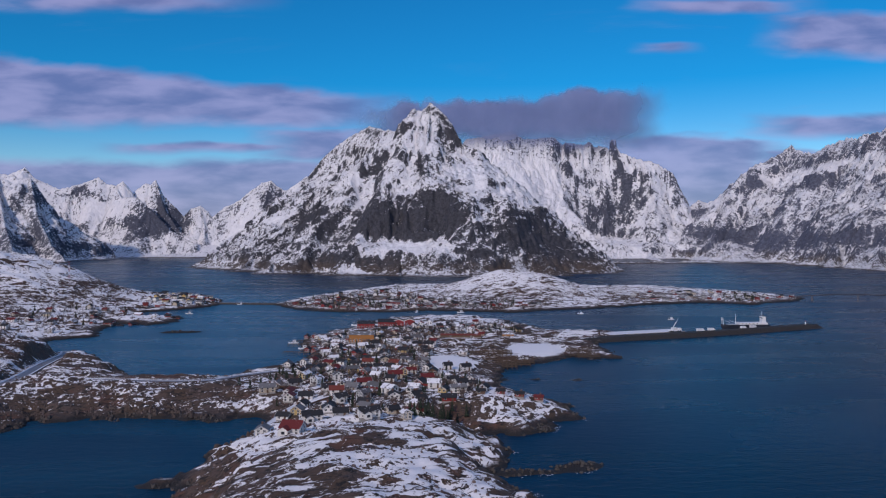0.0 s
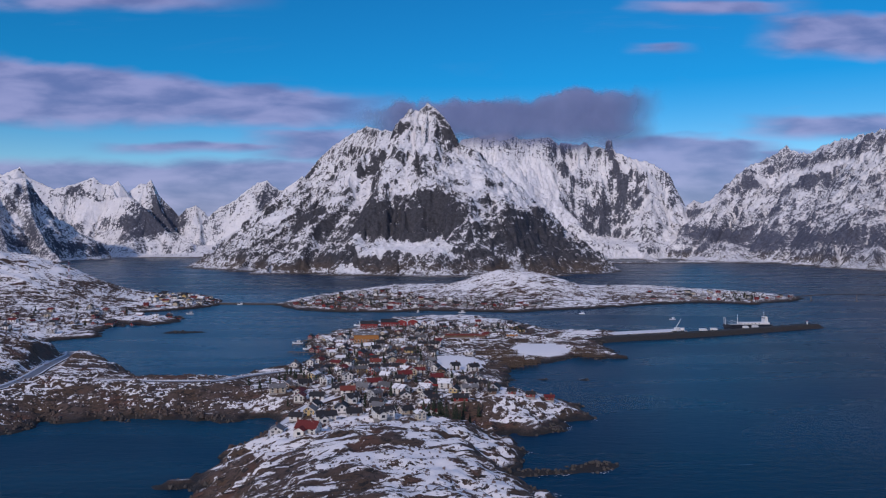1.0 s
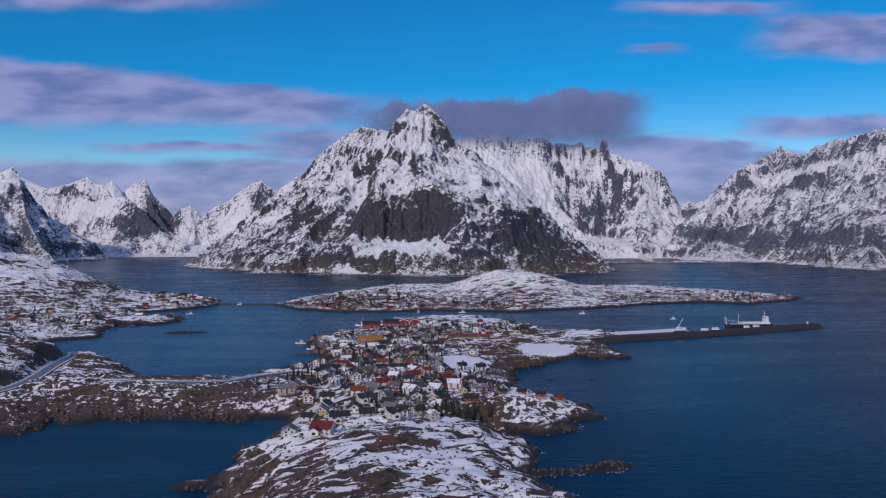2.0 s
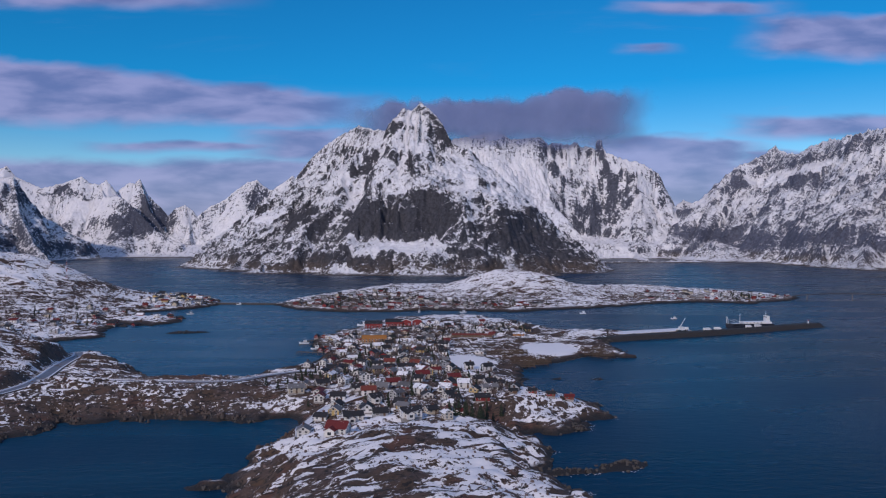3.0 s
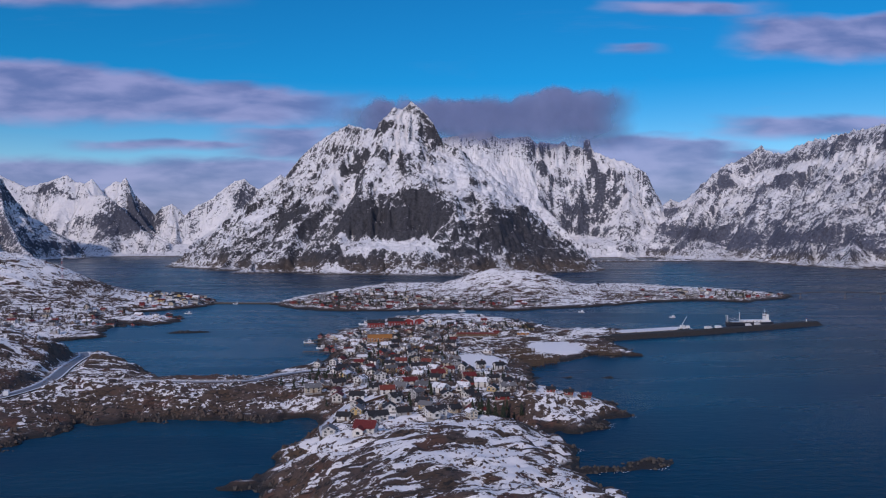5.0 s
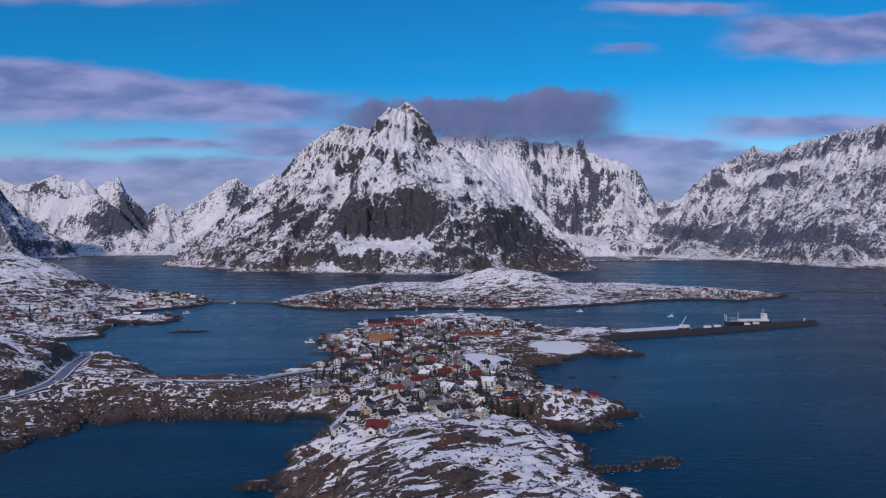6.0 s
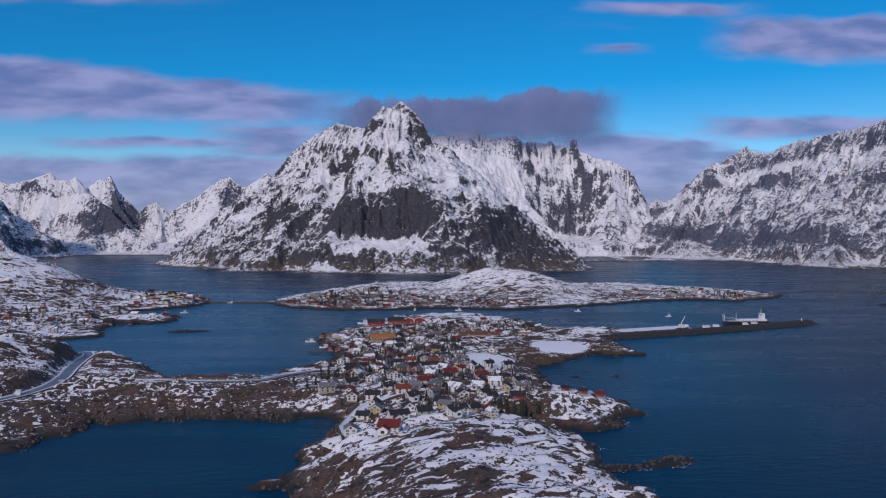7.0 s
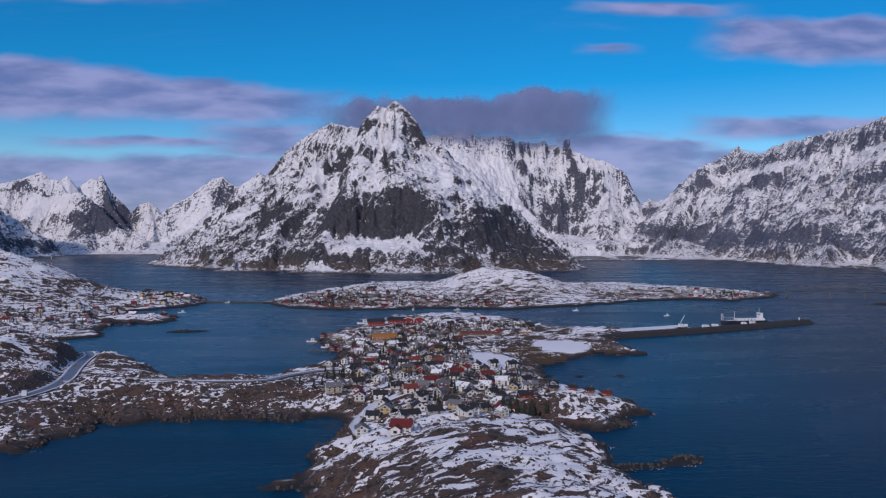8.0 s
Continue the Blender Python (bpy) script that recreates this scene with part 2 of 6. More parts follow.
def water_material():
    m, tree = mat_nodes("sea_water")
    n = Net(tree)
    where = n.node("ShaderNodeTexCoord").outputs["Object"]
    swell = n.noise(n.scaled(where, 1 / 9, 1 / 4, 1), 1.0, 4.0, 0.6, 0.3)
    chop = n.noise(n.scaled(where, 1 / 2.2, 1 / 1.1, 1), 1.0, 3.0, 0.6)
    slick = n.noise(n.scaled(where, 1 / 260, 1 / 70, 1), 1.0, 5.0, 0.6, 0.8)
    relief = n.math("ADD", n.math("MULTIPLY", swell, 1.0), n.math("MULTIPLY", chop, 0.35))
    color = n.mix(n.smooth(n.math("MULTIPLY_ADD", slick, 0.4, n.math("MULTIPLY", n.noise(where, 1 / 330, 3.0, 0.5, 0.4), 0.6)), 0.42, 0.58), rgb(0.001, 0.025, 0.053), rgb(0.0015, 0.030, 0.072))
    # paler: sky reflection put into the sheltered harbour's colour, plus shallows along the village
    inlet = n.vmath("LENGTH", n.vmath("MULTIPLY", n.vmath("SUBTRACT", where, (-190.0, 800.0, 0)), (1 / 330, 1 / 480, 0)))
    bay = n.vmath("LENGTH", n.vmath("MULTIPLY", n.vmath("SUBTRACT", where, (90.0, 480.0, 0)), (1 / 110, 1 / 150, 0)))
    ragged = n.math("MULTIPLY", n.math("SUBTRACT", slick, 0.5), 0.8)
    sky_sheen_and_shallow = n.math("MAXIMUM", n.smooth(n.math("ADD", inlet, ragged), 1.35, 0.5), n.smooth(n.math("ADD", bay, ragged), 1.3, 0.4, 0.0, 0.3))
    color = n.mix(sky_sheen_and_shallow, color, rgb(0.004, 0.082, 0.155))
    finish(n, color, n.smooth(slick, 0.3, 0.7, 0.24, 0.31), relief, 0.22, 0.8, Specular_IOR_Level=0.03)
    return m


def cloud_material():
    """Soft grey cloud that thins out towards its ragged rim."""
    m, tree = mat_nodes("cloud_vapour")
    n = Net(tree)
    where = n.node("ShaderNodeTexCoord").outputs["Object"]
    px, py, pz = n.parts(where)
    lump = n.noise(where, 1 / 170, 6.0, 0.55, 0.2)
    crown = n.noise(n.scaled(where, 1, 0.3, 0.05), 1 / 240, 3.0, 0.5)
    u = n.math("DIVIDE", px, 880.0)
    top = n.math("MULTIPLY_ADD", n.math("SUBTRACT", crown, 0.5), 190.0, n.math("MULTIPLY_ADD", u, 60.0, 95.0))
    side = n.smooth(n.math("ABSOLUTE", n.math("MULTIPLY_ADD", n.math("SUBTRACT", lump, 0.5), 0.25, u)), 1.0, 0.62)
    over = n.smooth(n.math("SUBTRACT", n.math("MULTIPLY_ADD", n.math("SUBTRACT", lump, 0.5), 150.0, top), pz), -5.0, 50.0)
    under = n.smooth(n.math("MULTIPLY_ADD", n.math("SUBTRACT", lump, 0.5), 130.0, pz), -235.0, -70.0)
    dense = n.math("MULTIPLY", n.math("MULTIPLY", side, over), n.math("MULTIPLY", under, 0.82))
    d = n.node("ShaderNodeBsdfDiffuse")
    n.put(d.inputs[0], n.mix(lump, rgb(0.13, 0.17, 0.33), rgb(0.28, 0.34, 0.57)))
    t = n.node("ShaderNodeBsdfTransparent")
    mixed = n.node("ShaderNodeMixShader")
    n.put(mixed.inputs[0], dense)
    n.put(mixed.inputs[1], t.outputs[0])
    n.put(mixed.inputs[2], d.outputs[0])
    n.put(n.node("ShaderNodeOutputMaterial").inputs[0], mixed.outputs[0])
    return m


CLOUD = cloud_material()
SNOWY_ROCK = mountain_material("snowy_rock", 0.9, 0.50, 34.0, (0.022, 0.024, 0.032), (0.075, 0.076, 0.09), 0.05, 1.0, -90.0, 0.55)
# haze put into the colours: farther rock is paler and bluer, its snow edges softer
HAZY_FAR_ROCK = mountain_material("hazy_far_snowy_rock", 1.5, 0.06, 20.0, (0.035, 0.041, 0.06), (0.12, 0.13, 0.17), 0.14, 1.1)
HAZY_VALLEY_SNOW = mountain_material("hazy_far_snowfield", 1.6, 0.20, 12.0, (0.04, 0.047, 0.07), (0.11, 0.12, 0.16), 0.12, 1.2)
HAZY_SIDE_ROCK = mountain_material("hazy_side_snowy_rock", 1.2, 0.60, 40.0, (0.048, 0.055, 0.085), (0.14, 0.155, 0.21), 0.24, 0.85)
HAZY_DARK_ROCK = mountain_material("hazy_thinly_snowed_rock", 1.3, 0.36, 18.0, (0.04, 0.045, 0.068), (0.11, 0.12, 0.155), 0.07, 1.1)
GROUND = ground_material()
WATER = water_material()

# ---- shapes of the land ----
def lattice(ix, iy, seed):
    h = (ix * 374761393 + iy * 668265263 + seed * 982451653) & 0xFFFFFFFF
    h = ((h ^ (h >> 13)) * 1274126177) & 0xFFFFFFFF
    return ((h ^ (h >> 16)) & 0xFFFF) / 32767.5 - 1.0


def value_noise(x, y, seed=0):
    """Smooth noise between -1 and 1 on arrays."""
    x0, y0 = np.floor(x).astype(np.int64), np.floor(y).astype(np.int64)
    fx, fy = x - x0, y - y0
    fx, fy = fx * fx * fx * (fx * (fx * 6 - 15) + 10), fy * fy * fy * (fy * (fy * 6 - 15) + 10)
    a, b = lattice(x0, y0, seed), lattice(x0 + 1, y0, seed)
    c, d = lattice(x0, y0 + 1, seed), lattice(x0 + 1, y0 + 1, seed)
    return (a + (b - a) * fx) * (1 - fy) + (c + (d - c) * fx) * fy


def fbm(x, y, octaves=5, gain=0.5, seed=0):
    total, amp = np.zeros_like(x), 1.0
    for i in range(octaves):
        total += amp * value_noise(x + 17.3 * i, y - 9.1 * i, seed + i)
        x, y, amp = x * 2.03, y * 2.03, amp * gain
    return total


def crests(x, y, octaves=5, gain=0.55, seed=0):
    """Noise with sharp crests, about 0 to 1."""
    total, amp, norm = np.zeros_like(x), 1.0, 0.0
    for i in range(octaves):
        total += amp * (1 - np.abs(value_noise(x + 7.7 * i, y + 3.3 * i, seed + i))) ** 2
        norm += amp
        x, y, amp = x * 2.1, y * 2.1, amp * gain
    return total / norm


def near_segment(x, y, a, b):
    """Distance to the segment a-b and how far along it, from 0 to 1."""
    ux, uy = b[0] - a[0], b[1] - a[1]
    t = np.clip(((x - a[0]) * ux + (y - a[1]) * uy) / (ux * ux + uy * uy), 0, 1)
    return np.hypot(x - a[0] - t * ux, y - a[1] - t * uy), t


def inside(x, y, outline):
    """Metres inside an outline; negative outside."""
    best, odd = np.full(x.shape, 1e9), np.zeros(x.shape, bool)
    for a, b in zip(outline, outline[1:] + outline[:1]):
        best = np.minimum(best, near_segment(x, y, a, b)[0])
        if a[1] != b[1]:
            cross = (a[1] > y) != (b[1] > y)
            odd ^= cross & (x < (b[0] - a[0]) * (y - a[1]) / (b[1] - a[1]) + a[0])
    return np.where(odd, best, -best)


def massif(x, y, ridges, steep, foot, rib, slabs=(), seed=0, rough=1.0, jag=9.0, g=1.0, towers=()):
    """Height of a mountain from its ridges: it falls off on both sides, steeply near the crest, with ribs and gullies down the
    fall line, and flattens at its foot. steep: slope near the crest, slope lower down; g: the grain of its relief. slabs: bare
    cliffs that cut into it, each with the middle of its foot, the way it faces in degrees from -y towards +x, its steepness,
    half width and the slope of the scree. towers: sheer pillars on the crest, x, y, radius, top."""
    wx = x + 34 * g * rough * fbm(x / 150 / g, y / 150 / g, 5, 0.5, seed + 50)
    wy = y + 34 * g * rough * fbm(x / 150 / g, y / 150 / g, 5, 0.5, seed + 60)
    best, along, away = np.full(x.shape, -1e9), np.zeros(x.shape), np.zeros(x.shape)
    run = 0.0
    for line in ridges:
        for a, b in zip(line, line[1:]):
            # close to the crest the outline keeps to the true line, further down it wanders
            d0, t0 = near_segment(x, y, a, b)
            d, t = near_segment(wx, wy, a, b)
            near = np.clip(d0 / 60 / g, 0, 1)
            d, t = d0 + (d - d0) * near, t0 + (t - t0) * near
            drop = steep[1] * d + (steep[0] - steep[1]) * 110 * g * (1 - np.exp(-d / 110 / g))
            h = a[2] + (b[2] - a[2]) * t - drop
            length = math.dist(a[:2], b[:2])
            # neighbouring spurs melt into each other
            k = 5.0 * g
            mixed = np.clip(0.5 + 0.5 * (h - best) / k, 0, 1)
            won = h > best
            best = best + (h - best) * mixed + k * mixed * (1 - mixed)
            along, away = np.where(won, run + t * length, along), np.where(won, d, away)
            run += length
    grow = np.clip(away / 50 / g, 0.0, 1) * np.clip((best + 120) / 260, 0.2, 1)
    bend = 0.6 * fbm(wx / 90 / g, wy / 90 / g, 4, 0.55, seed)
    gully = crests(along / rib + bend, away / (rib * 7), 3, 0.5, seed + 5) - 0.55
    flute = crests(along / (rib * 0.3) + bend * 2.2, away / (rib * 2.2), 4, 0.6, seed + 6) - 0.55
    h = best + (gully * 24 + flute * 26) * grow * rough * g
    # broken rock at three sizes, worn smooth where the slope is gentle
    h += 10 * g * rough * (crests(wx / 120 / g, wy / 120 / g, 6, 0.55, seed + 9) - 0.55) * np.clip(away / 45 / g, 0.0, 1)
    h += 6 * g * rough * (crests(x / 33 / g + bend, y / 33 / g, 4, 0.6, seed + 21) - 0.55) * np.clip(away / 20 / g, 0.2, 1)
    h += 3.0 * g * rough * fbm(x / 11 / g, y / 11 / g, 3, 0.6, seed + 11) * np.clip(away / 20 / g, 0.7, 1)
    h += jag * rough * (crests(x / 30 / g, y / 30 / g, 3, 0.65, seed + 13) - 0.62) * np.exp(-away / 18 / g)
    for cx, cy, cz, turn, wall, half, scree in slabs:
        ox, oy = math.sin(radians(turn)), -math.cos(radians(turn))
        inward = -((wx - cx) * ox + (wy - cy) * oy) + 26 * g * (crests(wx / 60 / g, wy / 60 / g, 4, 0.55, seed + 30) - 0.5)
        side = np.abs((wx - cx) * oy - (wy - cy) * ox)
        cut = cz + np.where(inward > 0, wall * inward, scree * inward) + 1.3 * np.maximum(side - half, 0)
        cut += 6 * g * fbm(wx / 30 / g, wy / 30 / g, 4, 0.55, seed + 33)
        h = np.minimum(h, cut)
    for tx, ty, r, top in towers:
        d = np.hypot(x - tx, (y - ty) * 1.5) + 5 * fbm(x / 16, y / 16, 3, 0.5, seed + 70)
        h = np.maximum(h, top - 7.0 * np.maximum(d - r, 0) - 0.5 * d)
    h += 7 * rough * (crests(x / 45, y / 28, 4, 0.6, seed + 40) - 0.5) * np.clip(1.3 - h / 110, 0, 1)
    h = np.where(h < foot, foot * np.exp(np.maximum(h, -2000) / foot - 1), h) - foot * 0.12
    return h, along, away


def blurred(z, n):
    """The mean over a square of 2 n + 1 points."""
    for axis in (0, 1):
        pad = np.concatenate([np.repeat(np.take(z, [0], axis), n + 1, axis), z, np.repeat(np.take(z, [-1], axis), n, axis)], axis)
        c = np.cumsum(pad, axis)
        m = z.shape[axis]
        z = (np.take(c, np.arange(2 * n + 1, 2 * n + 1 + m), axis) - np.take(c, np.arange(m), axis)) / (2 * n + 1)
    return z


def snow_hold(x, y, z, step, patches, g, seed):
    """How well each place holds snow: the flatter and the more hollow, the better. patches: stretches of bare cliff (below 0) or
    deep drift (above 0) on the front, each with its middle in x and z, half sizes, lean and amount."""
    gy, gx = np.gradient(blurred(z, 1), step)
    slope = np.hypot(gx, gy)
    wide = max(2, int(14 * g / step))
    hollow = (blurred(z, wide) - z) / (wide * step)
    hold = 1.10 - 0.40 * slope + 0.7 * np.clip(hollow, -0.3, 0.3) - 0.34 * np.clip(1 - z / 110 / g, 0, 1) + 0.26 * np.clip((z - 120 * g) / 150 / g, 0, 1)
    wx, wz = x + 26 * g * fbm(x / 60 / g, z / 60 / g, 5, 0.6, seed + 80), z + 20 * g * fbm(x / 60 / g, z / 60 / g, 5, 0.6, seed + 90)
    for px, pz, rx, rz, lean, amount in patches:
        off = np.hypot((wx - px - lean * (wz - pz)) / rx, (wz - pz) / rz)
        hold = hold + amount * np.clip(1.7 - 1.2 * off, 0, 1)
    return hold


def sheet(name, tiles, height, material, label, category, kind="structure", deepest=-4.0, patches=None, g=1.0, seed=0):
    """One mesh of several grids (x0, x1, y0, y1, step), lifted by height(x, y); what lies under the sea is left out. Where the
    height comes with its place along the ridge and away from it, these are kept for the streaks of the snow."""
    places, faces, flows, holds, start = [], [], [], [], 0
    for x0, x1, y0, y1, step in tiles:
        nx, ny = int((x1 - x0) / step) + 1, int((y1 - y0) / step) + 1
        x, y = np.meshgrid(np.linspace(x0, x1, nx), np.linspace(y0, y1, ny))
        z = height(x, y)
        z, along, away = z if isinstance(z, tuple) else (z, x, y)
        i = np.arange(nx * ny).reshape(ny, nx)
        quads = np.stack([i[:-1, :-1], i[:-1, 1:], i[1:, 1:], i[1:, :-1]], -1).reshape(-1, 4)
        flatz = z.ravel()
        quads = quads[(flatz[quads] > deepest).any(1)]
        used = np.zeros(nx * ny, bool)
        used[quads.ravel()] = True
        renum = np.cumsum(used) - 1
        places.append(np.stack([x.ravel(), y.ravel(), np.maximum(flatz, deepest - 3)], -1)[used])
        flows.append(np.stack([along.ravel(), away.ravel(), flatz], -1)[used])
        if patches is not None:
            holds.append(snow_hold(x, y, z, step, patches, g, seed).ravel()[used])
        faces.append(renum[quads] + start)
        start += used.sum()
    places, faces = np.concatenate(places), np.concatenate(faces)
    mesh = bpy.data.meshes.new(name)
    mesh.vertices.add(len(places))
    mesh.vertices.foreach_set("co", places.ravel())
    mesh.loops.add(faces.size)
    mesh.loops.foreach_set("vertex_index", faces.ravel())
    mesh.polygons.add(len(faces))
    mesh.polygons.foreach_set("loop_start", np.arange(0, faces.size, 4))
    mesh.polygons.foreach_set("use_smooth", np.ones(len(faces), bool))
    mesh.update(calc_edges=True)
    mesh.attributes.new("fall_line", "FLOAT_VECTOR", "POINT").data.foreach_set("vector", np.concatenate(flows).astype(np.float32).ravel())
    if holds:
        mesh.attributes.new("snow_hold", "FLOAT", "POINT").data.foreach_set("value", np.concatenate(holds).astype(np.float32))
    mesh.materials.append(material)
    return tagged(new(name, mesh), label, category, kind=kind)


# the central mountain: its two skyline ridges and the ribs of its front
CENTRAL_CREST = [
    [(-40, 2430, 530), (-15, 2420, 514), (27, 2400, 461), (58, 2380, 396), (106, 2360, 378), (142, 2330, 304), (191, 2300, 251), (230, 2270, 198),
     (284, 2230, 155), (312, 2200, 113), (346, 2160, 65), (395, 2120, 31), (449, 2070, -2)],
    [(-40, 2430, 530), (-65, 2430, 503), (-135, 2470, 446), (-181, 2520, 455), (-252, 2650, 486), (-327, 2700, 462), (-409, 2720, 404), (-489, 2720,
     311), (-539, 2700, 250), (-580, 2680, 170), (-632, 2650, 101), (-696, 2600, 43), (-760, 2560, 14), (-807, 2500, 1)],
]
CENTRAL_FRONT_RIBS = [
    [(-40, 2430, 517), (-50, 2320, 388), (-74, 2190, 250), (-99, 2130, 206), (-106, 2010, 66), (-110, 1880, 18)],
    [(-135, 2470, 446), (-186, 2370, 325), (-243, 2280, 223), (-283, 2190, 129), (-310, 2040, 56), (-325, 1840, 22), (-330, 1790, 12)],
    [(-252, 2650, 486), (-312, 2560, 326), (-383, 2470, 199), (-448, 2330, 98), (-466, 2130, 40), (-452, 1960, 14)],
]
CENTRAL_SIDE_RIBS = [
    [(-489, 2720, 322), (-529, 2620, 177), (-577, 2450, 72), (-584, 2200, 10)],
    [(58, 2380, 396), (74, 2260, 247), (121, 2140, 128), (163, 1990, 56), (173, 1830, 24), (174, 1780, 12)],
    [(191, 2300, 251), (233, 2150, 113), (286, 1980, 38), (306, 1880, 14)],
    [(-181, 2520, 455), (-226, 2430, 313), (-290, 2370, 229)],
]
CENTRAL = CENTRAL_CREST + CENTRAL_FRONT_RIBS + CENTRAL_SIDE_RIBS
BEHIND_CREST = [
    [(131, 4523, 705), (264, 4523, 729), (397, 4523, 752), (481, 4523, 699), (549, 4532, 707), (666, 4532, 724), (799, 4523, 747), (933, 4523, 751),
     (998, 4512, 719), (1039, 4502, 678), (1051, 4497, 545), (1110, 4490, 594), (1223, 4478, 560), (1332, 4450, 501), (1370, 4435, 363), (1416,
     4400, 207), (1409, 4282, 77), (1242, 3700, 22), (1093, 3300, 4)],
]
BEHIND_RIBS = [
    [(1039, 4502, 643), (971, 4464, 414), (913, 4425, 296), (883, 4359, 116), (802, 3900, 19), (691, 3150, 3)],
    [(1223, 4478, 538), (1195, 4435, 346), (1132, 4380, 181), (1116, 4200, 52), (916, 3200, 6)],
    [(666, 4532, 702), (693, 4490, 514), (704, 4450, 314), (721, 4359, 116), (668, 3800, 13)],
    [(933, 4523, 709), (826, 4490, 482), (805, 4464, 347)],
]
BEHIND = BEHIND_CREST + BEHIND_RIBS
VALLEY = [
    [(1258, 4600, 271), (1464, 4600, 281), (1532, 4600, 350), (1618, 4600, 323), (1711, 4600, 377), (1842, 4600, 425)],
    [(1519, 4610, 186), (1587, 4610, 227), (1674, 4610, 234)],
    [(1587, 4610, 227), (1521, 4418, 83), (1200, 3500, 15)],
]
RIGHT_CREST = [
    [(1324, 3750, 116), (1410, 3950, 206), (1541, 4150, 359), (1652, 4250, 469), (1744, 4282, 526), (1841, 4282, 568), (1943, 4282, 632), (1956,
     4200, 590), (1977, 4100, 570), (1952, 3900, 584), (1948, 3700, 598), (1936, 3600, 579), (1921, 3500, 592), (1932, 3450, 567), (1926, 3350,
     590), (1918, 3200, 573), (1927, 2950, 591), (1987, 2700, 580), (2130, 2400, 473)],
]
RIGHT_RIBS = [
    [(1841, 4282, 554), (1670, 4100, 327), (1529, 3900, 170), (1397, 3500, 56), (1266, 3120, 8)],
    [(1952, 3900, 570), (1772, 3650, 354), (1562, 3350, 157), (1306, 2900, 34), (1213, 2720, 5)],
    [(1921, 3500, 578), (1758, 3250, 348), (1550, 2950, 170), (1289, 2550, 43), (1175, 2380, 3)],
    [(1918, 3200, 559), (1742, 2900, 320), (1521, 2600, 140), (1262, 2250, 31), (1142, 2080, 0)],
    [(1927, 2950, 577), (1741, 2550, 272), (1467, 2200, 81), (1235, 1900, 3)],
    [(623, 3050, 5), (766, 3080, 4), (1009, 3120, 10), (1184, 3150, 17), (1273, 3080, 18)],
]
RIGHT = RIGHT_CREST + RIGHT_RIBS
LEFT_NEAR = [
        [(-2956, 4000, 749), (-2526, 3950, 541), (-2271, 3900, 451), (-2135, 3880, 416), (-2071, 3850, 421), (-2038, 3850, 377), (-2000, 3850, 273),
     (-1949, 3880, 168), (-1890, 3950, 83), (-1872, 4100, 32), (-1877, 4282, 5)],
    [(-2071, 3850, 421), (-1931, 3650, 215), (-1740, 3400, 82), (-1596, 3230, 23)],
    [(-2271, 3900, 451), (-2004, 3500, 184), (-1706, 3050, 37)],
]
LEFT_FAR = [
        [(-3326, 4780, 534), (-2950, 4780, 500), (-2779, 4780, 483), (-2600, 4780, 567), (-2546, 4780, 501), (-2470, 4780, 466), (-2386, 4762, 427),
     (-2298, 4780, 449), (-2143, 4780, 505), (-2091, 4780, 460), (-2029, 4762, 448), (-1987, 4762, 480), (-1929, 4744, 409)],
    [(-2029, 4762, 448), (-1961, 4672, 373), (-1845, 4636, 368), (-1738, 4618, 279), (-1625, 4582, 167), (-1459, 4528, 84)],
    [(-2298, 4780, 449), (-2298, 4672, 288), (-2163, 4564, 150), (-1968, 4492, 77)],
]
LEFT_SPIRE = [
        [(-1951, 4816, 407), (-1863, 4816, 474), (-1832, 4816, 463), (-1801, 4816, 495), (-1766, 4816, 407), (-1707, 4816, 348), (-1627, 4816, 260),
     (-1578, 4816, 313), (-1522, 4816, 330), (-1473, 4816, 288), (-1428, 4816, 242)],
    [(-1801, 4816, 495), (-1726, 4744, 309), (-1606, 4672, 169), (-1482, 4600, 100)],
    [(-1522, 4816, 330), (-1476, 4744, 205), (-1454, 4672, 125)],
]
LEFT_DOME = [
        [(-1534, 4744, 146), (-1452, 4780, 241), (-1375, 4816, 316), (-1274, 4834, 367), (-1208, 4852, 432), (-1145, 4852, 475), (-1085, 4852, 492),
     (-1046, 4852, 453), (-996, 4852, 425), (-926, 4852, 468), (-862, 4852, 518), (-802, 4852, 457), (-677, 4852, 404)],
    [(-1085, 4852, 492), (-1117, 4762, 310), (-1233, 4672, 169), (-1338, 4564, 84)],
    [(-996, 4852, 425), (-1002, 4708, 222), (-1072, 4564, 84)],
]
VALLEY_FLOOR = [
    [(-2719, 4672, 63), (-2030, 4636, 77), (-1561, 4636, 70), (-1156, 4636, 84), (-818, 4636, 84)],
]

CENTRAL_SLABS = [(-105, 2065, 88, -4, 2.1, 105, 0.24), (-418, 2330, 95, -30, 2.2, 30, 0.6), (265, 2060, 60, 30, 1.7, 60, 0.4),
                 (-185, 2370, 290, -20, 2.0, 20, 0.8)]
BEHIND_SLABS = [(905, 4310, 115, 10, 2.3, 120, 0.12)]
RIGHT_SLABS = [(1395, 3640, 90, -15, 1.9, 90, 0.2)]
FAR_SLABS = [(-1732, 4404, 148, 5, 2.6, 130, 0.3)]
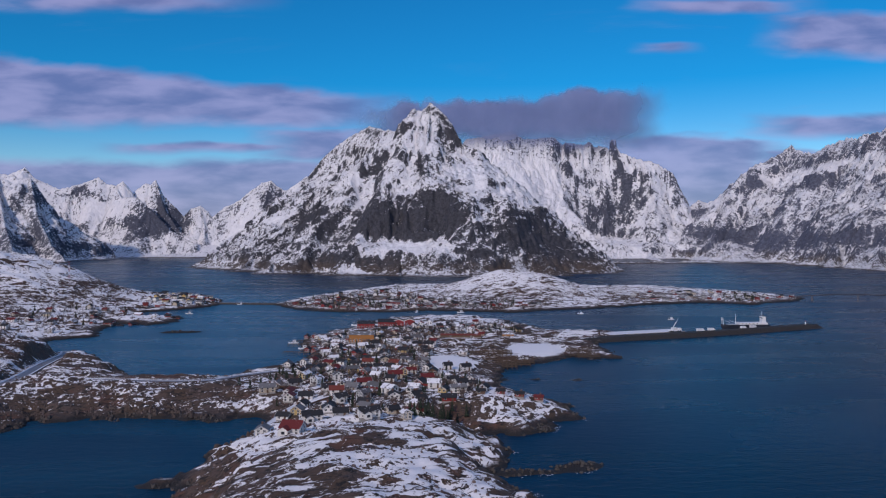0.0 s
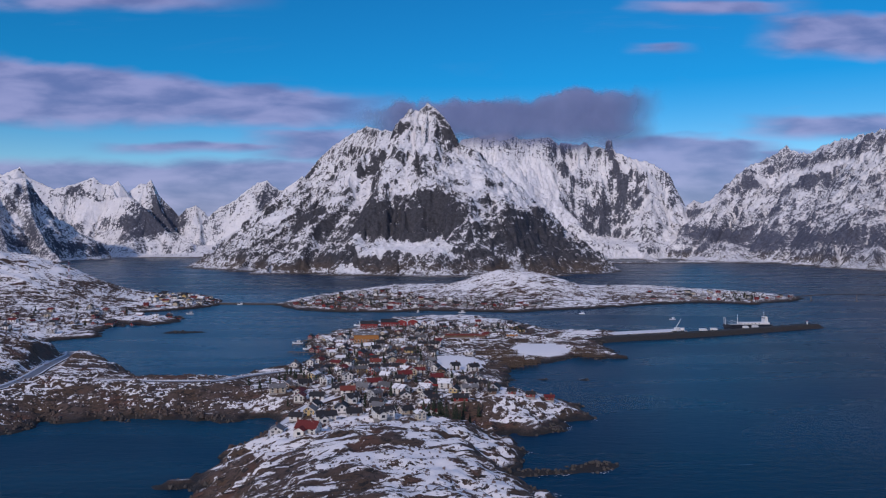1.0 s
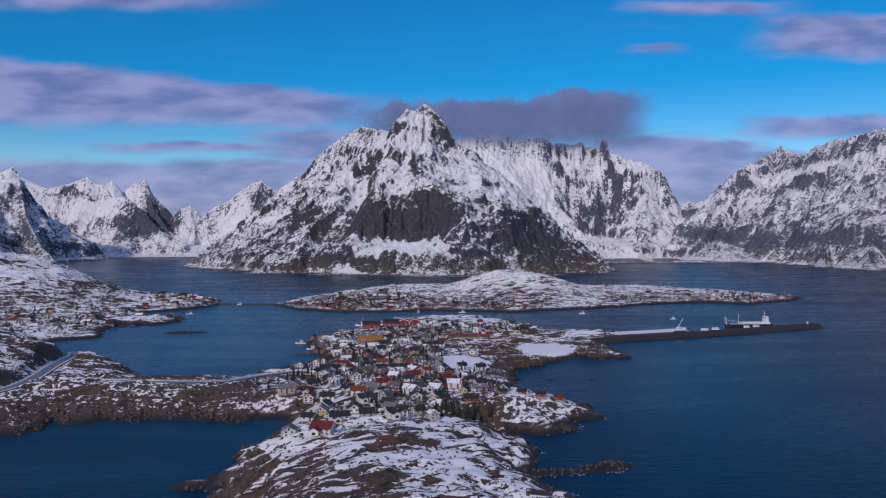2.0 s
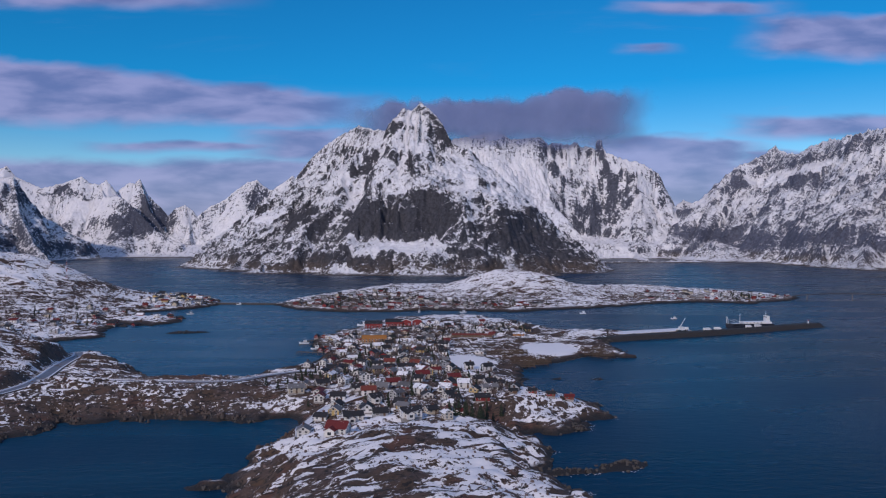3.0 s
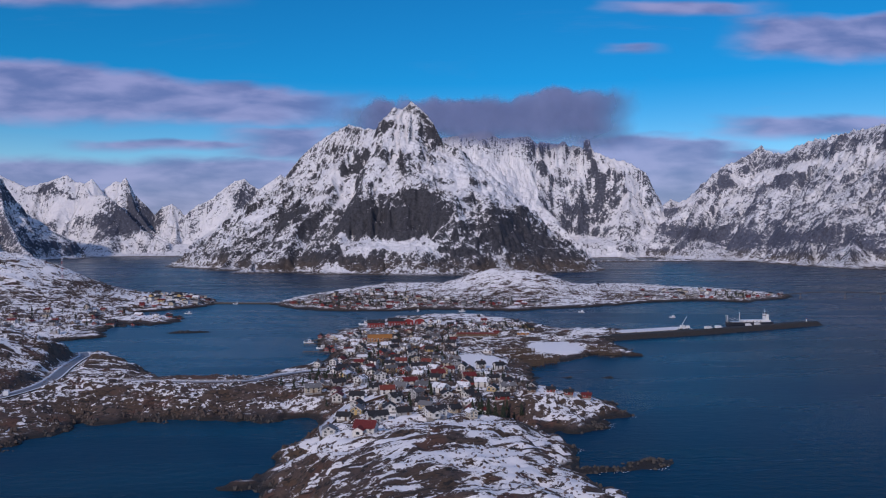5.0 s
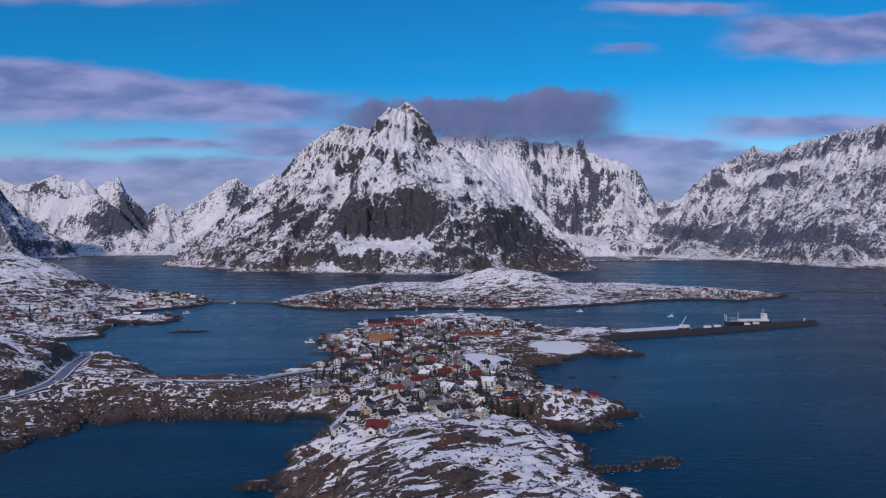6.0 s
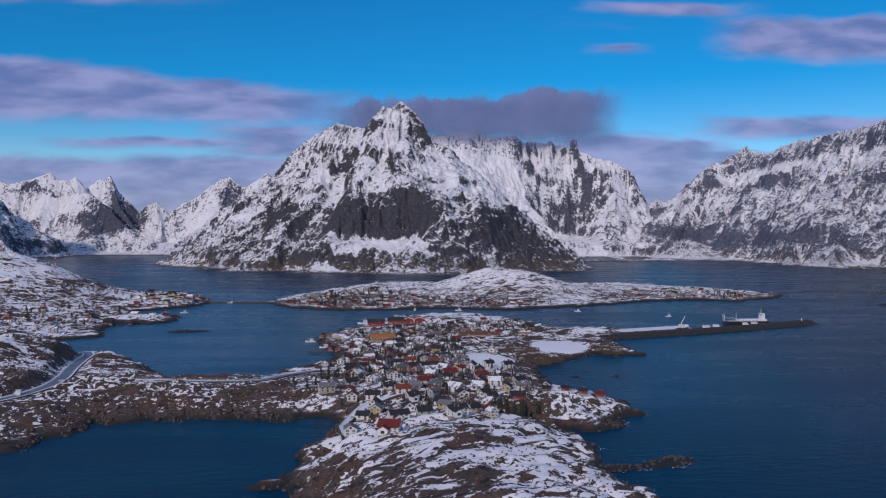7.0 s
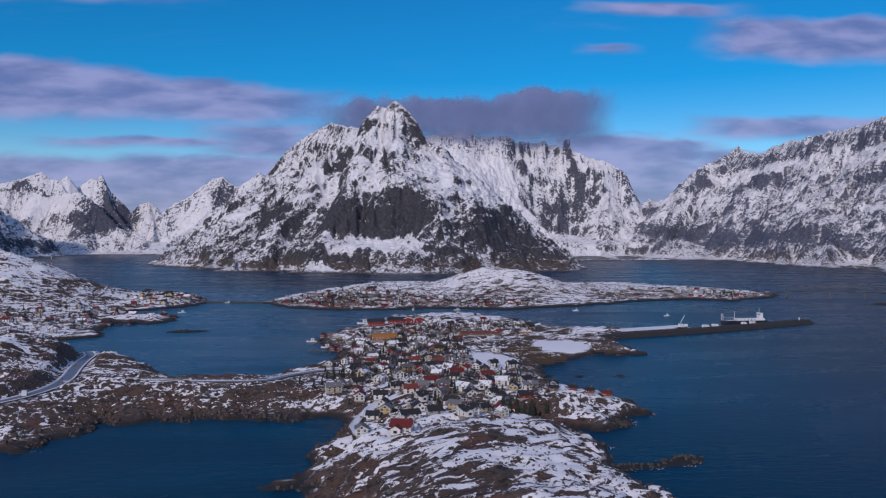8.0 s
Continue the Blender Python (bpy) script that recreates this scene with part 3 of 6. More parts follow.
# bare cliffs and deep drifts on the fronts: middle in x and z, half sizes, lean, amount
CENTRAL_BARE_CLIFFS = [(-123, 165, 100, 60, -0.2, -0.6), (-215, 125, 50, 48, -0.6, -0.5), (-20, 125, 70, 55, 0.4, -0.45), (-110, 76, 120, 14, 0.0, 0.6), (-40, 62, 70,
    12, 0.3, 0.5), (-185, 36, 120, 22, 0.0, -0.5), (-330, 22, 90, 20, 0.0, -0.35), (140, 26, 95, 24, 0.0, -0.5), (318, 55, 115, 62, -0.8, -0.6),
    (250, 140, 65, 55, -0.8, -0.5), (165, 90, 55, 50, -0.6, -0.45), (-425, 140, 34, 60, 0.2, -0.6)]
CENTRAL_BARE_DRIFTS = [(-370, 320, 26, 36, 0.5, -0.35), (-190, 320, 30, 52, 0.5, -0.55), (22, 375, 30, 40, 0.1, -0.3), (-44, 300, 42, 30, 0.2, -0.35), (5, 225, 60, 50,
    0.3, -0.45), (128, 215, 18, 60, 0.0, -0.45), (176, 30, 26, 34, -0.5, 0.7), (-200, 8, 50, 14, 0.0, 0.6), (-90, 8, 45, 10, 0.0, 0.5), (40, 60, 22,
    40, -1.2, 0.6), (-260, 300, 40, 100, 0.7, 0.3), (-70, 430, 40, 70, 0.2, 0.25), (85, 300, 22, 60, 0.0, 0.3)]
CENTRAL_BARE = CENTRAL_BARE_CLIFFS + CENTRAL_BARE_DRIFTS
BEHIND_BARE = [(926, 205, 162, 78, 0.1, -0.6), (1116, 99, 124, 43, 0, -0.35), (1001, 563, 27, 86, 0, -0.2), (368, 664, 133, 53, 0, -0.2), (627, 626, 116,
    73, 0, -0.2), (1320, 405, 52, 110, 0, -0.55), (1126, 470, 98, 59, 0, -0.3), (464, 406, 165, 132, 0.6, 0.5), (853, 584, 92, 86, 0, 0.5),
    (972, 24, 118, 24, 0, 0.4), (1093, 358, 98, 72, 0.3, -0.25), (866, 389, 115, 66, 0.3, -0.2)]
RIGHT_BARE = [(1350, 40, 600, 80, 0, 0.3), (1408, 116, 77, 50, 0.2, -0.8), (1659, 391, 67, 79, 0.6, -0.5), (1810, 358, 82, 109, 0.6, -0.5), (1868, 520, 103, 36, 0, -0.4), (1712,
    261, 62, 110, 0.6, -0.55), (1316, 61, 239, 40, 0, -0.15), (1786, 333, 102, 145, 0.8, 0.6), (1816, 421, 77, 155, 0.8, 0.2), (1890, 573, 63,
    31, 0, -0.2)]
LEFT_BARE = [(-2036, 321, 45, 74, -0.3, -0.6), (-1891, 136, 82, 71, -0.6, -0.3)]
FAR_BARE = [(-1737, 251, 156, 115, -0.4, -1.0), (-2163, 382, 192, 31, 0.05, -0.9), (-1981, 310, 208, 97, 0, 0.6), (-1627, 361, 49, 84, -0.5, -0.4),
    (-1050, 362, 56, 63, 0.3, -0.7), (-1204, 197, 205, 103, 0, 0.5), (-1698, 83, 663, 33, 0, 0.3)]
sheet("mountain", [(-880, 520, 1690, 2820, 3.0)], lambda x, y: massif(x, y, CENTRAL, (1.45, 0.80), 18, 44, CENTRAL_SLABS, 1, 1.0, 10), SNOWY_ROCK,
      "steep dark rock mountain streaked with snow, rising from the fjord", "mountain", patches=CENTRAL_BARE, seed=1)
sheet("mountain", [(120, 1560, 3000, 4640, 5.0)], lambda x, y: massif(x, y, BEHIND, (1.9, 1.0), 28, 70, BEHIND_SLABS, 2, 0.8, 22, 1.5, [(1009, 4553, 17, 701)]), HAZY_FAR_ROCK,
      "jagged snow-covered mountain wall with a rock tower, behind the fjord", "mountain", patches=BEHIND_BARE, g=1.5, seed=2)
sheet("mountain", [(1050, 2000, 3300, 4720, 10)], lambda x, y: massif(x, y, VALLEY, (0.9, 0.8), 60, 90, (), 3, 0.7, 14, 1.8), HAZY_VALLEY_SNOW,
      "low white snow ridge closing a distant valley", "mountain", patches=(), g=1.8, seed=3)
sheet("mountain", [(560, 2300, 1750, 4400, 5.5)], lambda x, y: massif(x, y, RIGHT, (1.3, 0.75), 26, 60, RIGHT_SLABS, 4, 1.15, 18, 1.4), HAZY_SIDE_ROCK,
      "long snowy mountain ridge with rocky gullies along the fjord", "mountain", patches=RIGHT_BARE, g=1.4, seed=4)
sheet("mountain", [(-3000, -1450, 2950, 4450, 6.0)], lambda x, y: massif(x, y, LEFT_NEAR, (1.3, 0.9), 16, 60, (), 5, 1.15, 14, 1.4), HAZY_DARK_ROCK,
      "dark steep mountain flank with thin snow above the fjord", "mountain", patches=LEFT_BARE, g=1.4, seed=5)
sheet("mountain", [(-3300, -1350, 4250, 4850, 6.0)], lambda x, y: massif(x, y, LEFT_FAR, (1.7, 1.25), 40, 90, FAR_SLABS, 6, 0.55, 14, 1.7), HAZY_VALLEY_SNOW,
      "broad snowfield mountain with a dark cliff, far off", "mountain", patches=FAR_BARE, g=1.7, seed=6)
sheet("mountain", [(-2050, -1350, 4450, 4880, 5.0)], lambda x, y: massif(x, y, LEFT_SPIRE, (2.2, 1.5), 40, 60, (), 7, 0.6, 26, 1.5), HAZY_FAR_ROCK,
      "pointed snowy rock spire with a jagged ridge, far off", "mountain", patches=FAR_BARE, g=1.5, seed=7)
sheet("mountain", [(-1700, -600, 4350, 4920, 6.0)], lambda x, y: massif(x, y, LEFT_DOME, (1.7, 1.25), 40, 90, (), 8, 0.55, 14, 1.7), HAZY_VALLEY_SNOW,
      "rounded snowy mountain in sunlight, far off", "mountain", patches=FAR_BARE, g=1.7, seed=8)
sheet("mountain", [(-3000, -600, 4250, 4800, 8.0)], lambda x, y: massif(x, y, VALLEY_FLOOR, (0.36, 0.22), 20, 110, (), 12, 0.3, 3, 1.6), HAZY_VALLEY_SNOW,
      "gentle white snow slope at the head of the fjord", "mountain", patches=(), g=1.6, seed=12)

# low land: outlines of the shore
VILLAGE_SHORE = [
    (26, 236), (25, 244), (22, 255), (21, 263), (18, 271), (25, 289), (19, 304), (11, 313), (29, 317), (47, 330), (64, 343),
    (63, 370), (42, 394), (27, 413), (39, 444), (32, 459), (41, 484), (65, 498), (85, 530), (98, 519), (120, 527), (121, 598),
    (149, 642), (155, 666), (137, 674), (90, 696), (68, 761), (28, 832), (-27, 819), (-73, 772), (-73, 730), (-98, 683),
    (-112, 634), (-97, 552), (-96, 512), (-102, 488), (-122, 467), (-127, 449)]
ISTHMUS_SHORE = [
    (-178, 436), (-183, 444), (-188, 457), (-219, 500), (-247, 538), (-264, 532), (-300, 560), (-600, 560), (-600, 270), (-260, 292),
    (-208, 291), (-186, 300), (-184, 318), (-178, 333), (-164, 342), (-138, 345), (-114, 343), (-94, 344), (-82, 338), (-78, 319),
    (-80, 297), (-86, 275), (-87, 257), (-83, 238), (-76, 165), (-20, 155), (24, 175)]
MAINLAND_SHORE = [
    (-262, 520), (-300, 552), (-321, 616), (-311, 626), (-292, 642), (-315, 720), (-327, 761), (-285, 740), (-267, 778), (-285, 826), (-320, 813),
    (-350, 866), (-307, 918), (-285, 987), (-308, 1066), (-404, 1134), (-493, 1146), (-1000, 1200), (-1000, 500), (-400, 500)]
ISLAND_SHORE = [
    (-213, 978), (-179, 918), (-140, 888), (-61, 880), (-16, 895), (30, 888), (75, 873), (116, 895), (182, 926), (266, 987),
    (352, 1025), (397, 987), (474, 1045), (519, 1087), (487, 1211), (378, 1403), (-90, 1461), (-189, 1146)]
SKERRIES = [(30, 262, 15, 3.2, 10), (46, 268, 8, 4.2, 22), (-91, 249, 7, 3, 20), (-232, 679, 18, 5, 10), (53, 442, 3, 2, 0), (77, 441, 2, 2, 0), (566, 930, 16, 6, 10)]
# level fields under clean snow: middle, half widths, height
FIELDS = [(2, 468, 17, 27, 6.2), (65, 543, 18, 27, 4.2)]
# rounded hills: middle, half widths, turn, height
HILLS = [(-30, 215, 55, 75, 0, 10), (-25, 330, 50, 90, 0, 6), (30, 345, 26, 22, 20, 5), (-20, 480, 60, 90, 0, 3), (-218, 468, 42, 34, 30, 8.5),
         (-300, 370, 130, 50, 0, 10), (-330, 490, 60, 60, 30, 26), (-272, 445, 26, 45, 0, 13), (-150, 385, 110, 30, 0, 4),
         (106, 1130, 90, 75, 0, 36), (-60, 1080, 110, 90, 0, 6), (330, 1150, 120, 90, 0, 4),
         (-760, 900, 190, 230, 0, 150), (-500, 960, 85, 110, 20, 34), (-330, 990, 60, 60, 0, 5)]


# roads: x, y, height
MAIN_ROAD = [(-330, 318, 8), (-262, 322, 9), (-238, 329, 9), (-225, 342, 9), (-219, 360, 9), (-217, 382, 9), (-221, 404, 9), (-231, 437, 8), (-240, 472, 7),
             (-246, 500, 6), (-256, 522, 5)]
ISTHMUS_ROAD = [(-217, 387, 9.2), (-203, 391, 9.2), (-181, 391, 9), (-159, 390, 8.5), (-138, 391, 8), (-121, 396, 7), (-112, 425, 5), (-96, 446, 4.2), (-72, 436, 5.5)]


def land_height(x, y):
    wobble = 5 * fbm(x / 17, y / 17, 4, 0.55, 71) + 2 * fbm(x / 5, y / 5, 2, 0.5, 75)
    d = np.full(x.shape, -1e9)
    for outline in (VILLAGE_SHORE + ISTHMUS_SHORE, MAINLAND_SHORE, ISLAND_SHORE):
        d = np.maximum(d, inside(x, y, outline))
    d = d + wobble
    for sx, sy, hx, hy, turn in SKERRIES:
        c, s = math.cos(radians(turn)), math.sin(radians(turn))
        u, v = ((x - sx) * c + (y - sy) * s) / hx, ((y - sy) * c - (x - sx) * s) / hy
        d = np.maximum(d, (1 - np.hypot(u, v)) * min(hx, hy) + 0.22 * wobble + 0.7)
    h = np.where(d > 0, 2.0 * np.tanh(d / 4) + 3.0 * np.tanh(d / 45), d * 0.5)
    shore = np.clip(d / 22, 0, 1)
    for hx, hy, rx, ry, turn, top in HILLS:
        c, s = math.cos(radians(turn)), math.sin(radians(turn))
        u, v = ((x - hx) * c + (y - hy) * s) / rx, ((y - hy) * c - (x - hx) * s) / ry
        h = h + top * np.exp(-(u * u + v * v)) * shore
    across, along = 0.9 * y - 0.42 * x, 0.42 * y + 0.9 * x
    knolls = 3.2 * (crests(across / 15, along / 42, 5, 0.6, 31) - 0.5) + 0.9 * fbm(across / 4.5, along / 9, 3, 0.55, 35)
    high = np.clip((h - 12) / 60, 0, 1)
    knolls = knolls + high * 16 * (crests(x / 60, y / 60, 5, 0.55, 41) - 0.5)
    h = h + knolls * np.clip(d / 5, 0, 1) * (1 - village_flat(x, y) * 0.7)
    for fx, fy, rx, ry, top in FIELDS:
        w = np.clip(2.2 - 1.5 * np.hypot((x - fx) / rx, (y - fy) / ry), 0, 1)
        h = h + (top - h) * w
    level, far = np.zeros(x.shape), np.full(x.shape, 1e9)
    for line in (MAIN_ROAD, ISTHMUS_ROAD):
        for a, b in zip(line, line[1:]):
            off, t = near_segment(x, y, a, b)
            level = np.where(off < far, a[2] + (b[2] - a[2]) * t, level)
            far = np.minimum(far, off)
    w = np.clip((13 - far) / 8, 0, 1)
    return h + (level - h) * w * w * (3 - 2 * w) * (d > 0)


def village_flat(x, y):
    """Where the ground between the houses is smoother."""
    return np.exp(-(((x + 20) / 70) ** 2 + ((y - 400) / 75) ** 2))


sheet("ground", [(-340, 240, 150, 640, 1.5), (-1000, -340, 240, 640, 4.0), (-1000, 620, 640, 1480, 3.0)], land_height, GROUND,
      "snow-patched rocky ground with brown heath and dark shore rock", "ground")


def flat_sheet(name, half, z, material, label, category, y0=0.0):
    bm = bmesh.new()
    bmesh.ops.create_grid(bm, x_segments=8, y_segments=8, size=half)
    mesh = bpy.data.meshes.new(name)
    bm.to_mesh(mesh)
    bm.free()
    mesh.materials.append(material)
    ob = tagged(new(name, mesh), label, category, kind="structure")
    ob.location = (0, y0, z)
    return ob


flat_sheet("water", 9000, 0.0, WATER, "dark blue rippled sea water of the fjord", "water")
flat_sheet("seabed", 9000, -9.0, GROUND, "dark rocky sea bed under the fjord", "ground")


def cloud_bank(x, y, z, half, high, label):
    """Layered veils of vapour, one behind the other, gently bowed."""
    bm = bmesh.new()
    for k in range(2):
        cols = []
        for i in range(25):
            u = i / 12 - 1
            cols.append([bm.verts.new((u * half, k * 70 + 60 * u * u + 10 * math.sin(u * 9 + k), v * high)) for v in (-0.95, -0.5, 0.0, 0.5, 0.9)])
        for a, b in zip(cols, cols[1:]):
            for j in range(4):
                bm.faces.new((a[j], b[j], b[j + 1], a[j + 1]))
    mesh = bpy.data.meshes.new("cloud")
    bm.to_mesh(mesh)
    bm.free()
    mesh.materials.append(CLOUD)
    ob = tagged(new("cloud", mesh), label, "cloud", kind="structure")
    ob.location = (x, y, z)
    ob.scale = (1.08, 1.0, 1.08)


cloud_bank(415, 4480, 850, 970, 330, "grey lavender cloud cap resting on the mountain tops")

# ---- helpers for things ----
def paint(name, color, rough=0.6, vary=0.10, scale=1.2, metal=0.0, wear=None, planks=0.0):
    """Painted, tiled or bare surface: a slight spread of tone from one thing to the next, stains at two scales, optional boards."""
    m, tree = mat_nodes(name)
    n = Net(tree)
    where = n.node("ShaderNodeTexCoord").outputs["Object"]
    luck = n.node("ShaderNodeObjectInfo").outputs["Random"]
    stain = n.noise(where, scale, 5.0, 0.6, 0.3)
    fine = n.noise(where, scale * 9, 3.0, 0.6)
    r, g, b = color
    base = n.mix(luck, rgb(r * (1 - vary), g * (1 - vary), b * (1 - vary)), rgb(min(r * (1 + vary), 0.9), min(g * (1 + vary), 0.9), min(b * (1 + vary), 0.9)))
    worn = wear or (r * 0.6, g * 0.6, b * 0.6)
    base = n.mix(n.smooth(stain, 0.52, 0.75, 0.0, 0.55), base, rgb(*worn))
    relief = n.math("MULTIPLY", fine, 0.3)
    if planks:
        px, py, pz = n.parts(where)
        board = n.math("FRACT", n.math("MULTIPLY", n.math("ADD", px, py), planks))
        relief = n.math("ADD", relief, n.smooth(board, 0.0, 0.12))
    finish(n, base, rough, relief, 0.5, 0.03, Metallic=metal)
    return m


def roofing(name, color, snow):
    """Roof covering with courses and lying snow; snow: the share left white."""
    m, tree = mat_nodes(name)
    n = Net(tree)
    where = n.node("ShaderNodeTexCoord").outputs["Object"]
    luck = n.node("ShaderNodeObjectInfo").outputs["Random"]
    px, py, pz = n.parts(where)
    shift = n.node("ShaderNodeCombineXYZ")
    n.put(shift.inputs[0], n.math("MULTIPLY", luck, 60.0))
    moved = n.vmath("ADD", where, shift.outputs[0])
    patch = n.noise(moved, 0.45, 5.0, 0.6, 0.4)
    fine = n.noise(moved, 6.0, 3.0, 0.6)
    white = n.smooth(n.math("MULTIPLY_ADD", n.math("SUBTRACT", luck, 0.5), 0.25, patch), 0.72 - snow * 0.5, 0.78 - snow * 0.5)
    r, g, b = color
    base = n.mix(fine, rgb(r * 0.7, g * 0.7, b * 0.7), rgb(r * 1.25, g * 1.25, b * 1.25))
    course = n.math("FRACT", n.math("MULTIPLY", pz, 4.0))
    relief = n.math("ADD", n.math("MULTIPLY", fine, 0.3), n.smooth(course, 0.0, 0.5))
    finish(n, n.mix(white, base, rgb(0.82, 0.83, 0.86)), 0.7, relief, 0.6, 0.05)
    return m


def glazing():
    m, tree = mat_nodes("window_glass")
    n = Net(tree)
    where = n.node("ShaderNodeTexCoord").outputs["Object"]
    finish(n, n.mix(n.noise(where, 0.7, 2.0), rgb(0.012, 0.016, 0.022), rgb(0.05, 0.055, 0.065)), 0.08)
    return m


WALLS = {
    "white": paint("white_boards", (0.70, 0.69, 0.66), planks=4), "cream": paint("cream_boards", (0.50, 0.43, 0.32), planks=4),
    "ochre": paint("ochre_boards", (0.36, 0.15, 0.035), planks=4), "red": paint("red_boards", (0.22, 0.018, 0.018), planks=4),
    "grey": paint("grey_boards", (0.36, 0.37, 0.38), planks=4), "brown": paint("brown_boards", (0.13, 0.075, 0.045), planks=4),
    "yellow": paint("yellow_boards", (0.48, 0.34, 0.13), planks=4)}
ROOFS = {
    "black": roofing("black_roofing", (0.022, 0.022, 0.025), 0.05), "red": roofing("red_roofing", (0.145, 0.016, 0.014), 0.0),
    "orange": roofing("orange_roofing", (0.19, 0.04, 0.025), 0.0), "grey": roofing("grey_roofing", (0.16, 0.16, 0.165), 0.30),
    "snowy": roofing("snowy_roofing", (0.10, 0.10, 0.105), 0.50)}
GLASS = glazing()
TRIM = paint("white_trim", (0.66, 0.66, 0.65), vary=0.03)
CONCRETE = paint("concrete", (0.30, 0.29, 0.28), 0.85, scale=0.6)
STONE = paint("dark_stone", (0.05, 0.045, 0.041), 0.85, 0.3, 0.5)
TIMBER = paint("weathered_timber", (0.11, 0.075, 0.05), 0.8, 0.25, 0.8)
BRICK = paint("chimney_brick", (0.13, 0.07, 0.055), 0.8)
STEEL = paint("painted_steel", (0.55, 0.56, 0.57), 0.4, metal=0.3)
WHITE_STEEL = paint("white_steel", (0.78, 0.79, 0.80), 0.35)
DARK_STEEL = paint("dark_hull_steel", (0.02, 0.025, 0.04), 0.4)
RED_STEEL = paint("red_steel", (0.40, 0.03, 0.02), 0.45)
RUBBER = paint("black_rubber", (0.015, 0.015, 0.016), 0.8)
ASPHALT = paint("asphalt", (0.15, 0.16, 0.19), 0.5, 0.05, 0.25, wear=(0.30, 0.31, 0.34))
KEPT = {}


def boxed(bm, x0, x1, y0, y1, z0, z1):
    v = [bm.verts.new(p) for p in ((x0, y0, z0), (x1, y0, z0), (x1, y1, z0), (x0, y1, z0), (x0, y0, z1), (x1, y0, z1), (x1, y1, z1), (x0, y1, z1))]
    for f in ((3, 2, 1, 0), (4, 5, 6, 7), (0, 1, 5, 4), (1, 2, 6, 5), (2, 3, 7, 6), (3, 0, 4, 7)):
        bm.faces.new([v[i] for i in f])


def beam(bm, a, b, r, sides=5, r1=None):
    """A round bar from a to b."""
    a, b = Vector(a), Vector(b)
    q = (b - a).to_track_quat("Z", "Y")
    ring = []
    for p, rad in ((a, r), (b, r if r1 is None else r1)):
        ring.append([bm.verts.new(p + q @ Vector((rad * math.cos(k * math.tau / sides), rad * math.sin(k * math.tau / sides), 0))) for k in range(sides)])
    for k in range(sides):
        bm.faces.new((ring[0][k], ring[0][(k + 1) % sides], ring[1][(k + 1) % sides], ring[1][k]))
    bm.faces.new(ring[0][::-1])
    bm.faces.new(ring[1])


def extruded(bm, outline, y0, y1):
    """A closed outline in x and z, drawn out along y."""
    a = [bm.verts.new((x, y0, z)) for x, z in outline]
    b = [bm.verts.new((x, y1, z)) for x, z in outline]
    bm.faces.new(a)
    bm.faces.new(b[::-1])
    for i in range(len(a)):
        j = (i + 1) % len(a)
        bm.faces.new((a[j], a[i], b[i], b[j]))


def meshed(key, build, material):
    """The mesh of that key; built once, then shared."""
    if key not in KEPT:
        bm = bmesh.new()
        build(bm)
        bmesh.ops.recalc_face_normals(bm, faces=bm.faces)
        KEPT[key] = bpy.data.meshes.new(key[0])
        bm.to_mesh(KEPT[key])
        bm.free()
        for m in material if isinstance(material, (list, tuple)) else (material,):
            KEPT[key].materials.append(m)
    return KEPT[key]


def part(name, key, build, material, parent, at=(0, 0, 0), turn=0.0, label=""):
    ob = new(name, meshed((name, *key), build, material))
    ob.parent = parent
    ob.location, ob.rotation_euler = at, (0, 0, radians(turn))
    return tagged(ob, label) if label else ob


GX, GY = np.arange(-720, 580, 1.5), np.arange(150, 1330, 1.5)
HEIGHTS = land_height(*np.meshgrid(GX, GY))


def ground_at(x, y):
    """Height of the ground, between the points of a fine grid."""
    u, v = (x - GX[0]) / 1.5, (y - GY[0]) / 1.5
    i, j = int(u), int(v)
    u, v = u - i, v - j
    h = HEIGHTS[j:j + 2, i:i + 2]
    return float((h[0, 0] * (1 - u) + h[0, 1] * u) * (1 - v) + (h[1, 0] * (1 - u) + h[1, 1] * u) * v)


def base(name, x, y, z, turn, label, category, group=""):
    ob = new(name)
    ob.location, ob.rotation_euler = (x, y, z), (0, 0, radians(turn))
    ob.empty_display_size = 0.5
    return tagged(ob, label, category, group)


def window_shape(w, h, bars=1):
    """A framed window that looks towards -y, in one piece: a white frame round a sunk dark pane."""
    def build(bm):
        t = 0.1
        back = [bm.verts.new((x, 0.1, z)) for x, z in ((-w / 2 - t, -t), (w / 2 + t, -t), (w / 2 + t, h + t), (-w / 2 - t, h + t))]
        rim = [bm.verts.new((v.co.x, -0.08, v.co.z)) for v in back]
        lip = [bm.verts.new((x, -0.08, z)) for x, z in ((-w / 2, 0), (w / 2, 0), (w / 2, h), (-w / 2, h))]
        pane = [bm.verts.new((v.co.x, -0.03, v.co.z)) for v in lip]
        for i in range(4):
            j = (i + 1) % 4
            bm.faces.new((back[i], back[j], rim[j], rim[i]))
            bm.faces.new((rim[i], rim[j], lip[j], lip[i]))
            bm.faces.new((lip[i], lip[j], pane[j], pane[i]))
        bm.faces.new(pane).material_index = 1
    return build


TAKEN = [(2, 455, 26), (2, 468, 30), (2, 482, 26), (65, 533, 30), (65, 553, 30)]     # clean fields stay open


